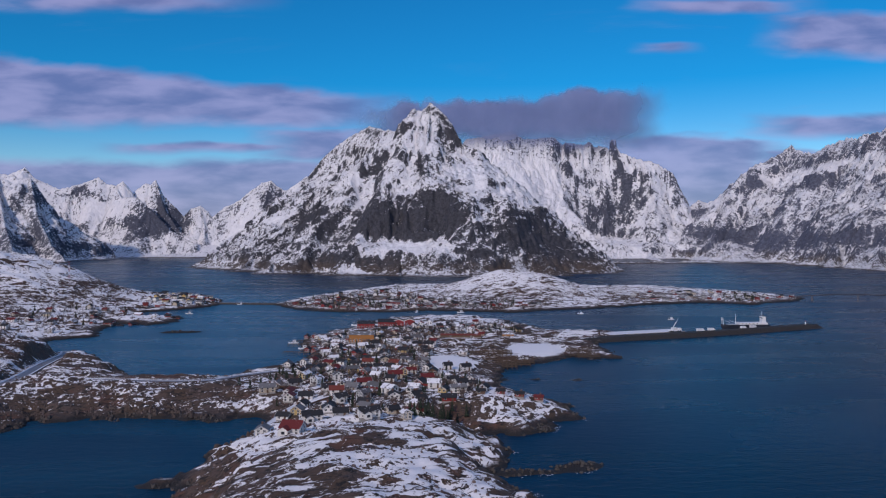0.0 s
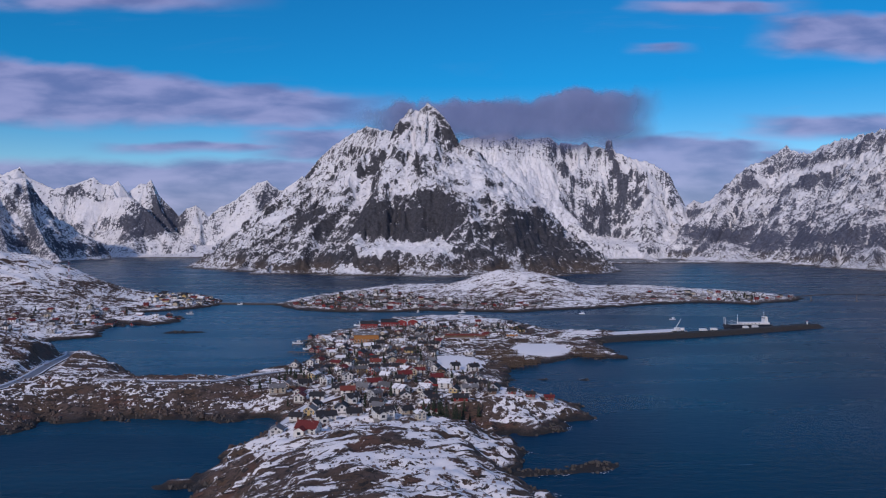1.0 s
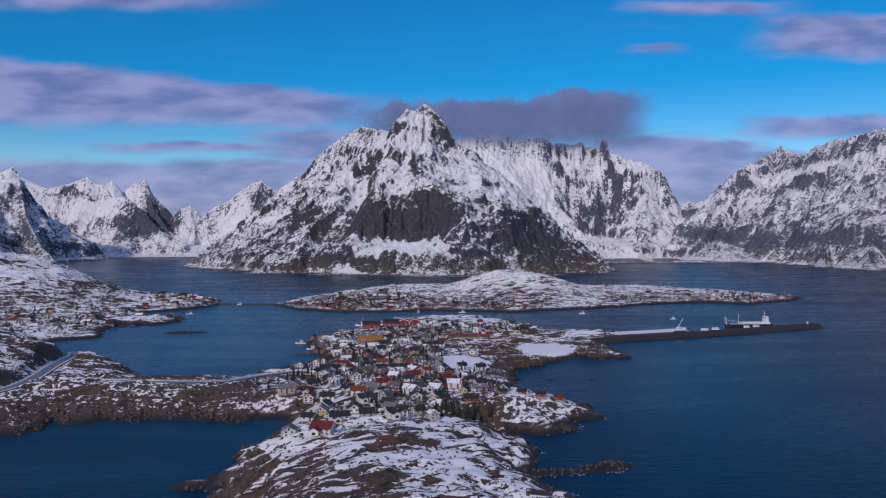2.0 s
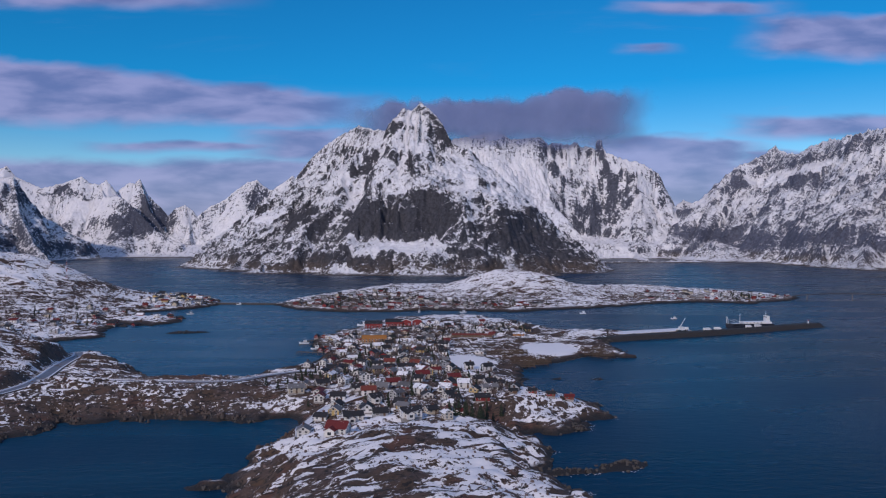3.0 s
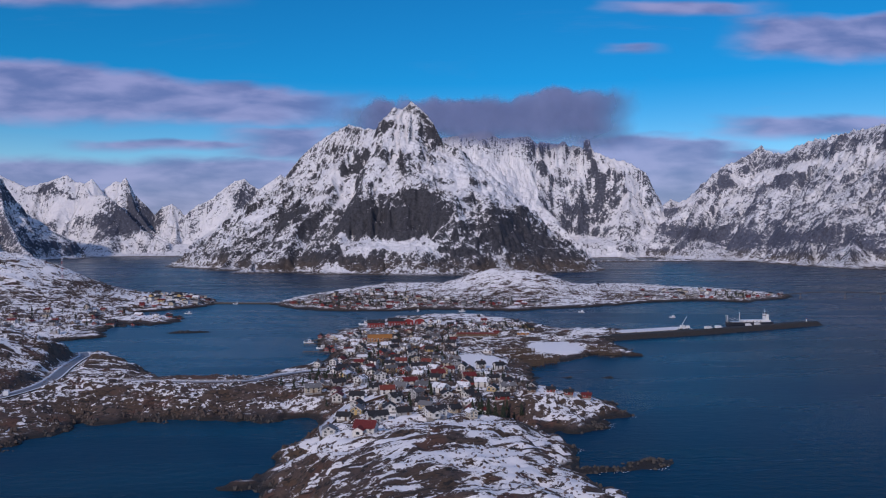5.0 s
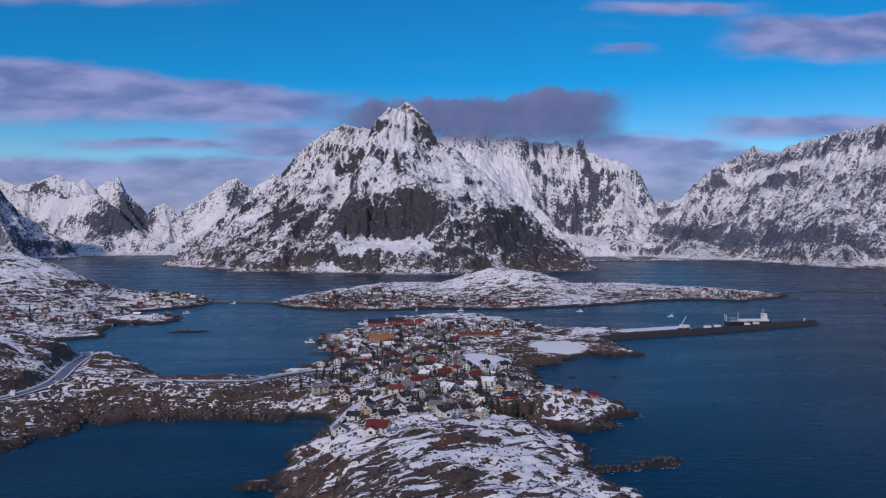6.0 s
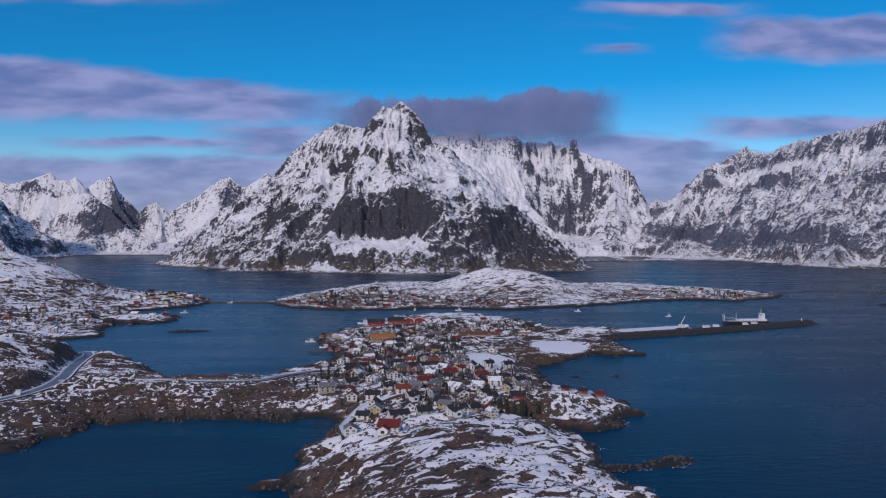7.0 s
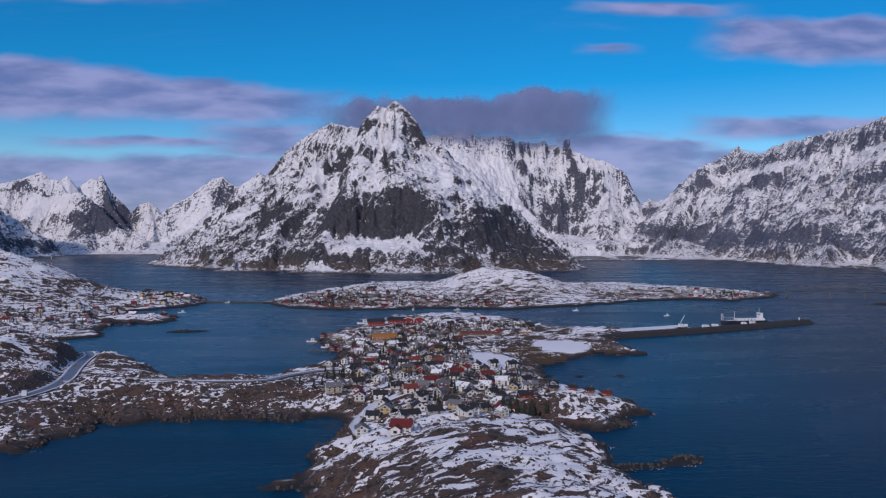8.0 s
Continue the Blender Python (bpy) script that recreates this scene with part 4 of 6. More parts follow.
def house(x, y, length, width, turn, wall, roof, storeys=1, pitch=38, detail=2, porch=False, annex=False, label="", name="house", category="house",
          group="houses of the village", eaves=0.45, wall_high=None, trim=False, shrink=0.56):
    """A timber house with its ridge along its own x. detail 2 has doors and windows on all sides, 1 on the side towards the harbour, 0 few."""
    length, width = round(length * shrink, 1), round(width * shrink, 1)
    pitch = round(pitch * 0.8)
    corners = [ground_at(x + dx, y + dy) for dx in (-length / 3, length / 3) for dy in (-width / 3, width / 3)]
    low = min(corners)
    z = (sum(corners) / 4 + max(corners)) / 2 - 0.15
    TAKEN.append((x, y, max(length, width)))
    colours = {"black": "black", "red": "red-tiled", "orange": "orange-tiled", "grey": "grey", "snowy": "snow-covered"}
    text = label or f"{wall} timber {name.replace('_', ' ')} with a {colours[roof]} gable roof on snowy ground"
    thing = base(name, x, y, z, turn, text, category, group)
    high = wall_high or (2.0 if storeys == 1 else 2.8)
    l2, w2, rise = length / 2, width / 2, math.tan(radians(pitch)) * width / 2
    part("foundation", (length, width, round(z - low, 0)), lambda bm: boxed(bm, -l2 + 0.05, l2 - 0.05, -w2 + 0.05, w2 - 0.05, low - z - 1.2, 0.35), CONCRETE, thing)
    gable = [(-w2, 0.3), (w2, 0.3), (w2, high), (0, high + rise), (-w2, high)]
    part("wall", (length, width, high, pitch, wall), lambda bm: (extruded(bm, gable, -l2, l2), bmesh.ops.rotate(bm, verts=bm.verts, matrix=Matrix.Rotation(radians(90), 3, "Z"))),
         WALLS[wall], thing)
    t, o = 0.22, eaves
    s = math.tan(radians(pitch))
    cap = [(-w2 - o, high - o * s), (0, high + rise), (w2 + o, high - o * s), (w2 + o, high - o * s + t), (0, high + rise + t * 1.3), (-w2 - o, high - o * s + t)]
    part("roof", (length, width, high, pitch, roof, o), lambda bm: (extruded(bm, cap, -l2 - o, l2 + o), bmesh.ops.translate(bm, verts=bm.verts, vec=(0, 0, 0.012)),
         bmesh.ops.rotate(bm, verts=bm.verts, matrix=Matrix.Rotation(radians(90), 3, "Z"))), ROOFS[roof], thing)
    if trim or detail == 2:
        for side in (-1, 1):
            def boards(bm, side=side):
                for k in (-1, 1):
                    a, b = Vector((side * (l2 + o + 0.03), k * (w2 + o), high - o * s + 0.1)), Vector((side * (l2 + o + 0.03), 0, high + rise + 0.12))
                    d = Vector((0, 0, 0.16 if not trim else 0.4))
                    e = Vector((side * 0.06, 0, 0))
                    v = [bm.verts.new(p) for p in (a - d, b - d, b + d * 0.6, a + d * 0.6, a - d + e, b - d + e, b + d * 0.6 + e, a + d * 0.6 + e)]
                    for f in ((0, 1, 2, 3), (7, 6, 5, 4), (0, 4, 5, 1), (1, 5, 6, 2), (2, 6, 7, 3), (3, 7, 4, 0)):
                        bm.faces.new([v[i] for i in f])
            part("bargeboard", (length, width, high, pitch, side, trim), boards, TRIM, thing)
    if detail:
        cx = l2 * 0.35
        part("chimney", (high, rise), lambda bm: (boxed(bm, -0.4, 0.4, -0.35, 0.35, high + rise * 0.6, high + rise + 1.0), boxed(bm, -0.48, 0.48, -0.43, 0.43, high + rise + 0.8, high + rise + 0.95)), BRICK, thing, (cx, 0.25, 0))
    count = max(2, int(length / 2.3))
    rows = [0.9] if storeys == 1 else [0.7, 1.85]
    sides = ((0, -w2, 0, length, count), (0, w2, 180, length, count), (-l2, 0, -90, width, 2), (l2, 0, 90, width, 2))
    for i, (sx, sy, way, run, many) in enumerate(sides):
        if detail == 0 and i > 0 or detail == 1 and i == 1:
            continue
        for row in rows[:1] if detail == 0 else rows:
            for k in range(many if detail else 2):
                off = (k + 0.5) / (many if detail else 2) * run - run / 2
                c, n = math.cos(radians(way)), math.sin(radians(way))
                if i == 0 and row == rows[0] and k == many // 2 and detail:
                    door = part("door", (), lambda bm: (boxed(bm, -0.45, 0.45, -0.06, 0.1, 0.1, 1.95)), WALLS["brown"], thing, (sx + off * c, sy + off * n, 0), way)
                    part("door_handle", (), lambda bm: (boxed(bm, 0.28, 0.33, -0.13, -0.06, 0.95, 1.15), boxed(bm, 0.16, 0.33, -0.15, -0.12, 1.04, 1.08)), STEEL, door)
                else:
                    window = part("window", (), window_shape(0.9, 0.8), (TRIM, GLASS), thing, (sx + off * c, sy + off * n, row), way)
                    if y < 330:
                        part("glazing_bar", (), lambda bm: (boxed(bm, -0.03, 0.03, -0.07, -0.02, 0.0, 0.8), boxed(bm, -0.45, 0.45, -0.065, -0.02, 0.5, 0.55)), TRIM, window)
        if detail == 2 and i > 1:
            part("window", (1,), window_shape(0.75, 0.8), (TRIM, GLASS), thing, (sx, sy, high + 0.1), way)
    if porch:
        def deck(bm):
            boxed(bm, -l2, l2 * 0.9, -w2 - 1.9, -w2, 0.3, 0.5)
            for k in range(5):
                px = -l2 + 0.1 + k * (l2 * 1.9 - 0.2) / 4
                boxed(bm, px - 0.06, px + 0.06, -w2 - 1.85, -w2 - 1.73, -1.5, 1.4)
            boxed(bm, -l2, l2 * 0.9, -w2 - 1.86, -w2 - 1.76, 0.55, 1.35)
        part("porch", (length, width), deck, TRIM, thing, label="white boarded veranda")
    if annex:
        aw, al, ah = width * 0.6, 2.6, high - 0.4
        ar = math.tan(radians(30)) * aw / 2
        lap = [(-aw / 2, 0.2), (aw / 2, 0.2), (aw / 2, ah), (0, ah + ar), (-aw / 2, ah)]
        cap2 = [(-aw / 2 - 0.3, ah - 0.17), (0, ah + ar), (aw / 2 + 0.3, ah - 0.17), (aw / 2 + 0.3, ah + 0.03), (0, ah + ar + 0.24), (-aw / 2 - 0.3, ah + 0.03)]
        part("annex", (width, high, wall), lambda bm: extruded(bm, lap, -w2 - al, -w2 + 0.1), WALLS[wall], thing, (-l2 * 0.35, 0, 0))
        part("annex_roof", (width, high, roof), lambda bm: extruded(bm, cap2, -w2 - al - 0.35, -w2 + 0.2), ROOFS[roof], thing, (-l2 * 0.35, 0, 0.012))
        part("window", (2,), window_shape(1.3, 1.0, 2), (TRIM, GLASS), thing, (-l2 * 0.35, -w2 - al, 0.9))
    return thing


# ---- the village: houses that can be told apart, street by street (x, y, length, width, turn) ----
random.seed(11)
house(-53, 271, 12, 9.5, -14, "white", "red", 2, 40, porch=True, annex=True, label="white timber house with a bright red roof and long veranda", group="", shrink=0.62)
BLACK = [(-50, 292, 13, 8, 0), (-64, 308, 9, 7, 10), (-40, 299, 10, 7, 5), (-28, 289, 14, 8, -5), (-20, 305, 8, 7, 10), (-32, 315, 10, 8, 0), (-44, 328, 9, 7, 20),
         (-73, 377, 11, 8, 0), (-54, 360, 10, 7, -8), (-69, 441, 9, 7, 10), (5, 394, 10, 7, 0), (-12, 338, 9, 7, 15), (-13, 449, 8, 7, 85)]
RED = [(-71, 354, 10, 8, 70), (-61, 431, 10, 7, 75), (-43, 441, 11, 8, -12), (-38, 367, 12, 8, -8), (-24, 384, 12, 8, -6), (-28, 444, 10, 7, 0),
       (-17, 411, 9, 6, 0), (-8, 388, 11, 8, -15), (-48, 346, 11, 8, -10)]
GREY = [(-68, 289, 10, 8, 75), (-62, 377, 9, 8, 80), (-84, 366, 13, 9, 10), (-53, 386, 8, 8, 85), (-33, 396, 11, 9, 0), (-24, 345, 11, 9, -20),
        (14, 402, 7, 7, 80), (-14, 292, 6, 6, 85), (7, 350, 12, 7, -5), (-35, 338, 9, 8, 70)]
WHITE = [(-93, 461, 8, 7, 80), (-84, 464, 8, 7, 80), (-47, 466, 9, 7, 0), (-4, 362, 11, 8, 0), (-36, 533, 10, 8, 0), (-10, 534, 13, 9, 0), (-21, 578, 12, 9, 0),
         (-60, 500, 9, 7, 80), (-70, 486, 9, 7, 0), (-78, 510, 9, 7, 20), (13, 505, 10, 7, 0)]
for i, (x, y, a, b, turn) in enumerate(BLACK):
    house(x, y, a, b, turn + (18, -22, 8, 26)[i % 4], ("white", "white", "grey", "white", "cream")[i % 5], "black", 1 + (i % 3 == 0), 34 + i % 3 * 4, annex=i % 3 == 0)
for i, (x, y, a, b, turn) in enumerate(RED):
    house(x, y, a, b, turn + (18, -22, 8, 26)[i % 4], ("white", "cream", "white")[i % 3], ("red", "red", "orange")[i % 3], 1 + (i % 2 == 0), 38, annex=i % 4 == 1)
for i, (x, y, a, b, turn) in enumerate(GREY):
    house(x, y, a, b, turn + (18, -22, 8, 26)[i % 4], ("white", "white", "cream", "white", "grey")[i % 5], ("grey", "snowy")[i % 2], 2, 36)
house(-59, 311, 8, 8, 80, "yellow", "grey", 2, 40, label="pale yellow two-storey timber house with a dark roof")
for i, (x, y, a, b, turn) in enumerate(WHITE):
    house(x, y, a, b, turn, "white", ("snowy", "grey", "black")[i % 3], 1 + i % 2, 40, detail=1)
for x, y, a, turn in [(17, 344, 8, 0), (26, 345, 8, -6), (35, 349, 9, -10), (44, 352, 9, -12)]:
    house(x, y, a * 0.8, 5, turn, "red" if x > 20 else "brown", "black" if x < 40 else "red", 1, 30, 1, wall_high=1.7, name="boathouse", category="boathouse", group="boathouses on the point")
for i, (x, y, turn) in enumerate([(-111, 626, 80), (-104, 622, 80), (-99, 606, 80), (-98, 556, 80), (-92, 548, 80), (-80, 572, 0), (-74, 600, 0), (-88, 636, 0), (-96, 566, 5)]):
    house(x, y, 8.5, 6.5, turn, "white" if i == 2 else "red", ("black", "grey", "snowy")[i % 3], 1, 40, 1, name="fishing_cabin", category="cabin", group="red fishing cabins on the quay")
FAR_ROW = [(28, 640, 9, 85), (42, 672, 8, 85), (52, 676, 8, 85), (6, 690, 11, 0), (18, 694, 11, 0), (30, 712, 9, 0), (-3, 680, 10, 0), (-12, 706, 9, 80), (-20, 700, 9, 80), (-26, 684, 8, 80)]
for i, (x, y, a, turn) in enumerate(FAR_ROW):
    house(x, y, a, 7.5, turn, "red" if i in (0, 3, 4, 6) else "white", ("black", "grey", "red")[i % 3], 1 + i % 2, 40, 1, trim=i == 0)
# the large sheds by the harbour
for x, y, a, b, turn in [(-69, 690, 22, 16, 0), (-51, 696, 22, 17, 0), (-40, 697, 14, 13, 90), (-30, 697, 14, 13, 90)]:
    house(x, y, a, b, turn, "red", "black", 2, 26, 1, name="warehouse", category="warehouse", group="red harbour warehouses", wall_high=4.6, trim=turn == 90, shrink=0.68,
          label="red boarded harbour warehouse with white trim and dark roof")
house(-61, 576, 27, 15, 4, "ochre", "grey", 2, 24, 1, name="warehouse", category="warehouse", group="", wall_high=6.0, shrink=0.68, label="large ochre yellow harbour shed with a grey roof")
house(14, 600, 46, 7, -3, "brown", "orange", 1, 20, 0, name="storage_shed", category="shed", group="", shrink=0.68, label="long low brown storage shed with an orange roof")
house(52, 612, 16, 7, -5, "ochre", "snowy", 1, 24, 0, name="storage_shed", category="shed", group="", label="low ochre shed with snow on its roof beside the field")

# the houses between them, wherever there is room on the village ground
VILLAGE = [(-84, 362), (-78, 452), (-98, 590), (-65, 650), (58, 712), (66, 640), (-6, 590), (-6, 500), (18, 434), (22, 356), (-2, 312), (-26, 296), (-52, 306), (-76, 344)]


def scatter(outline, many, gap, seed, shore=9.0):
    """Places inside an outline, apart from each other and from what already stands."""
    rng, found = random.Random(seed), []
    xs, ys = [p[0] for p in outline], [p[1] for p in outline]
    for _ in range(many * 60):
        x, y = rng.uniform(min(xs), max(xs)), rng.uniform(min(ys), max(ys))
        if ground_at(x, y) < 2.4:
            continue
        if any(math.hypot(x - a, y - b) < gap + r * 0.3 for a, b, r in TAKEN) or any(math.hypot(x - a, y - b) < gap + 4 for a, b in found):
            continue
        if inside(np.array([x]), np.array([y]), outline)[0] < 0:
            continue
        found.append((x, y))
        if len(found) == many:
            break
    return found


for i, (x, y) in enumerate(scatter(VILLAGE, 140, 5.2, 5)):
    house(x, y, random.choice((8, 9, 10, 11)), random.choice((7, 8)), random.choice((0, 15, -18, 70, 85, 25, -30, 100)),
          random.choice(("white", "white", "white", "cream", "grey", "white", "grey", "brown", "white", "red", "yellow")), random.choice(("black", "black", "grey", "snowy", "grey", "black", "black", "snowy", "snowy", "black", "grey", "red")),
          random.choice((1, 1, 2)), random.choice((34, 38, 42)), 2 if y < 400 else 1, annex=y < 420 and i % 4 == 0)

# ---- the island village and the far shore on the other side of the harbour ----
ISLAND_FRONT = [(-195, 960), (-135, 900), (-60, 890), (110, 905), (140, 935), (60, 960), (-20, 985), (-40, 1060), (-110, 1090), (-180, 1010)]
ISLAND_EAST = [(260, 1002), (350, 1038), (398, 1002), (470, 1055), (505, 1085), (420, 1130), (300, 1100), (250, 1050)]
SHORE_FAR = [(-352, 880), (-312, 925), (-292, 985), (-318, 1050), (-372, 1040), (-360, 940)]
SHORE_NEAR = [(-420, 650), (-330, 640), (-322, 700), (-335, 760), (-300, 760), (-275, 780), (-292, 815), (-360, 850), (-430, 780)]
for outline, many, gap, seed, group in ((ISLAND_FRONT, 110, 5.5, 21, "houses of the island"), (ISLAND_EAST, 45, 6, 22, "houses of the island"),
                                        (SHORE_FAR, 42, 4.5, 23, "houses of the far shore"), (SHORE_NEAR, 24, 9, 24, "houses under the hill")):
    for x, y in scatter(outline, many, gap, seed):
        near_sea = ground_at(x, y) < 4.2
        wall = random.choice(("red", "red", "brown", "grey")) if near_sea else random.choice(("white", "grey", "cream", "white", "red", "brown", "grey"))
        kind, what = ("fishing_cabin", "cabin") if wall in ("red", "brown") else ("house", "house")
        if seed == 23 and not near_sea:
            wall = random.choice(("white", "white", "cream", "yellow", "red"))
            kind, what = "house", "house"
        house(x, y, random.choice((8, 9, 10, 11)), random.choice((6.5, 7.5)), random.choice((0, 8, -10, 80, 90)), wall,
              random.choice(("black", "snowy", "grey", "black", "grey", "snowy", "black", "red")), random.choice((1, 2)), 38, 0 if y > 860 else 1,
              name=kind, category=what, group=group.replace("houses", what + "s"), shrink=0.66 if seed > 22 else 0.6)
for x, y, turn in [(-318, 728, 5), (-309, 732, 0), (-322, 744, 0), (-300, 742, 60)]:
    house(x, y, 13, 9, turn, "red", "black", 1, 38, 1, name="fishing_cabin", category="cabin", group="red fishing cabins under the hill")
for x, y in [(-292, 775), (-282, 786), (-275, 792)]:
    house(x, y, 10, 7, 10, "white" if x < -290 else "red", "black" if x > -290 else "snowy", 1, 38, 1, name="fishing_cabin", category="cabin", group="cabins on the low quay")

# ---- harbour, boats, road ----
PLOUGHED = paint("ploughed_snow", (0.74, 0.76, 0.80), 0.8, 0.03, 0.9, wear=(0.45, 0.42, 0.40))
def strip(name, line, width, lift, material, label, category, step=4.0, kind="structure", banked=2.6):
    """A ribbon along a line that follows the ground."""
    pts = [Vector((*line[0], 0))]
    for a, b in zip(line, line[1:]):
        n = max(1, int(math.dist(a, b) / step))
        pts += [Vector((a[0] + (b[0] - a[0]) * k / n, a[1] + (b[1] - a[1]) * k / n, 0)) for k in range(1, n + 1)]
    for _ in range(4):
        pts = [pts[0]] + [(pts[i - 1] + pts[i] * 2 + pts[i + 1]) / 4 for i in range(1, len(pts) - 1)] + [pts[-1]]
    heights = [max(ground_at(p.x, p.y), ground_at(p.x + 2, p.y), ground_at(p.x - 2, p.y), ground_at(p.x, p.y + 2), ground_at(p.x, p.y - 2)) for p in pts]
    for _ in range(6):
        heights = [heights[0]] + [max(heights[i], (heights[i - 1] + heights[i] * 2 + heights[i + 1]) / 4) for i in range(1, len(heights) - 1)] + [heights[-1]]
    bm = bmesh.new()
    rows = []
    for i, p in enumerate(pts):
        d = (pts[min(i + 1, len(pts) - 1)] - pts[max(i - 1, 0)]).normalized()
        side = Vector((-d.y, d.x, 0)) * width / 2
        z = heights[i] + lift
        ring = ((side * (1 + (banked + 1.6) / width), -3.0), (side * (1 + banked / width), 0.25), (side * (1 + 0.8 / width), 0.1 + banked * 0.1), (side, 0.0))
        rows.append([bm.verts.new((p.x + k.x, p.y + k.y, z + up)) for k, up in (*ring, *((-k, up) for k, up in ring[::-1]))])
    for a, b in zip(rows, rows[1:]):
        for k in range(7):
            f = bm.faces.new((a[k], a[k + 1], b[k + 1], b[k]))
            f.material_index = 0 if k == 3 else 1 if k in (0, 6) else 2
    bmesh.ops.recalc_face_normals(bm, faces=bm.faces)
    mesh = bpy.data.meshes.new(name)
    bm.to_mesh(mesh)
    bm.free()
    mesh.materials.append(material)
    mesh.materials.append(GROUND)
    mesh.materials.append(PLOUGHED)
    tagged(new(name, mesh), label, category, kind=kind)
    return [(p.x, p.y, h + lift) for p, h in zip(pts, heights)]


main_road = strip("road", [p[:2] for p in MAIN_ROAD], 5.0, 0.25, ASPHALT, "wet grey asphalt road between snow banks", "road")
causeway = strip("road", [p[:2] for p in ISTHMUS_ROAD] + [(-56, 440)], 4.5, 0.22, ASPHALT, "narrow grey road along the isthmus", "road", banked=1.2)
strip("road", [(-57, 424), (-54, 472), (-53, 526), (-53, 570)], 5.5, 0.2, ASPHALT, "straight village street with thin snow", "road")
strip("road", [(-67, 322), (-64, 338), (-40, 352), (-10, 356)], 3.0, 0.08, PLOUGHED, "snowy village lane", "road")

strip("road", [(-66, 338), (-69, 328), (-72, 318), (-72, 302), (-69, 286)], 2.6, 0.0, PLOUGHED, "trodden snow track curving past the houses", "road", banked=0.4)

rail = base("guard_rail", 0, 0, 0, 0, "grey steel guard rail along the isthmus road", "guard rail")


def rail_band(bm):
    for a, b in zip(causeway, causeway[1:]):
        d = (Vector(b) - Vector(a)).normalized()
        s = Vector((-d.y, d.x, 0)) * 3.0
        beam(bm, Vector(a) + s + Vector((0, 0, 0.65)), Vector(b) + s + Vector((0, 0, 0.65)), 0.08, 4)


part("rail", (), rail_band, STEEL, rail)
for a, b in list(zip(causeway, causeway[1:]))[::2]:
    d = (Vector(b) - Vector(a)).normalized()
    part("post", (), lambda bm: boxed(bm, -0.06, 0.06, -0.06, 0.06, -0.8, 0.7), STEEL, rail, Vector(a) + Vector((-d.y, d.x, 0)) * 3.0)

RUBBLE = paint("black_rubble", (0.026, 0.024, 0.023), 0.9, 0.1, 0.5, wear=(0.06, 0.055, 0.05))
# breakwater: a rubble mound with a level crest
PIER = [(112, 612), (146, 628), (200, 648), (260, 676), (345, 719)]


def mound(x, y):
    best = np.full(x.shape, 1e9)
    for a, b in zip(PIER, PIER[1:]):
        best = np.minimum(best, near_segment(x, y, a, b)[0])
    core = np.minimum(3.2, 3.2 - (best - 4.8) * 0.62)
    return core + np.where(best > 4.2, 0.8 * (crests(x / 2.6, y / 2.6, 2, 0.5, 91) - 0.5) + 0.5 * fbm(x / 1.3, y / 1.3, 2, 0.5, 92), 0.05 * fbm(x, y, 2, 0.5, 93))


sheet("breakwater", [(95, 365, 595, 738, 0.9)], mound, RUBBLE, "long dark rubble breakwater with a level crest", "breakwater")
quay = base("quay", 170, 655, 0, 22, "flat snow-covered concrete quay beside the breakwater", "quay")
part("deck", (), lambda bm: boxed(bm, -38, 38, -9, 9, -3, 3.2), CONCRETE, quay)
part("snow_cover", (), lambda bm: boxed(bm, -37.5, 37, -8.5, 8.5, 3.2, 3.45), PLOUGHED, quay, label="trodden snow")

beacon = base("beacon", 338, 715, 3.2, 0, "small white harbour beacon with a red lantern on the breakwater", "beacon")
beacon.scale = (0.65, 0.65, 0.65)
part("plinth", (), lambda bm: beam(bm, (0, 0, -0.3), (0, 0, 0.8), 1.3, 10), CONCRETE, beacon)
part("tower", (), lambda bm: beam(bm, (0, 0, 0.8), (0, 0, 4.2), 0.9, 10, 0.6), WHITE_STEEL, beacon)
part("lantern", (), lambda bm: (beam(bm, (0, 0, 4.2), (0, 0, 5.2), 0.5, 8), beam(bm, (0, 0, 5.2), (0, 0, 5.8), 0.7, 8, 0.1)), RED_STEEL, beacon)


def hull_shape(length, beam_width, depth, sheer=1.0):
    """A ship's hull: pointed bow towards -x, rising sheer, narrower at the water."""
    def build(bm):
        rows, n = [], 16
        for i in range(n + 1):
            u = i / n
            half = beam_width / 2 * min(1.0, (u * 3.2) ** 0.65 if u < 0.32 else 1.0) * (1 - 0.15 * max(0, u - 0.85) / 0.15)
            half = max(half, 0.06)
            top = depth + sheer * max(0, 0.3 - u) ** 2 * 9 + sheer * 0.3 * max(0, u - 0.8)
            x = (u - 0.5) * length
            rake = max(0, 0.1 - u) * length * 0.25
            rows.append([bm.verts.new(p) for p in ((x + rake, -half * 0.75, -1.2), (x, -half, top * 0.5), (x - rake * 0.3, -half, top), (x - rake * 0.3, half, top), (x, half, top * 0.5), (x + rake, half * 0.75, -1.2))])
        for a, b in zip(rows, rows[1:]):
            for k in range(6):
                bm.faces.new((a[k], a[(k + 1) % 6], b[(k + 1) % 6], b[k]))
        bm.faces.new(rows[0])
        bm.faces.new(rows[-1][::-1])
    return build


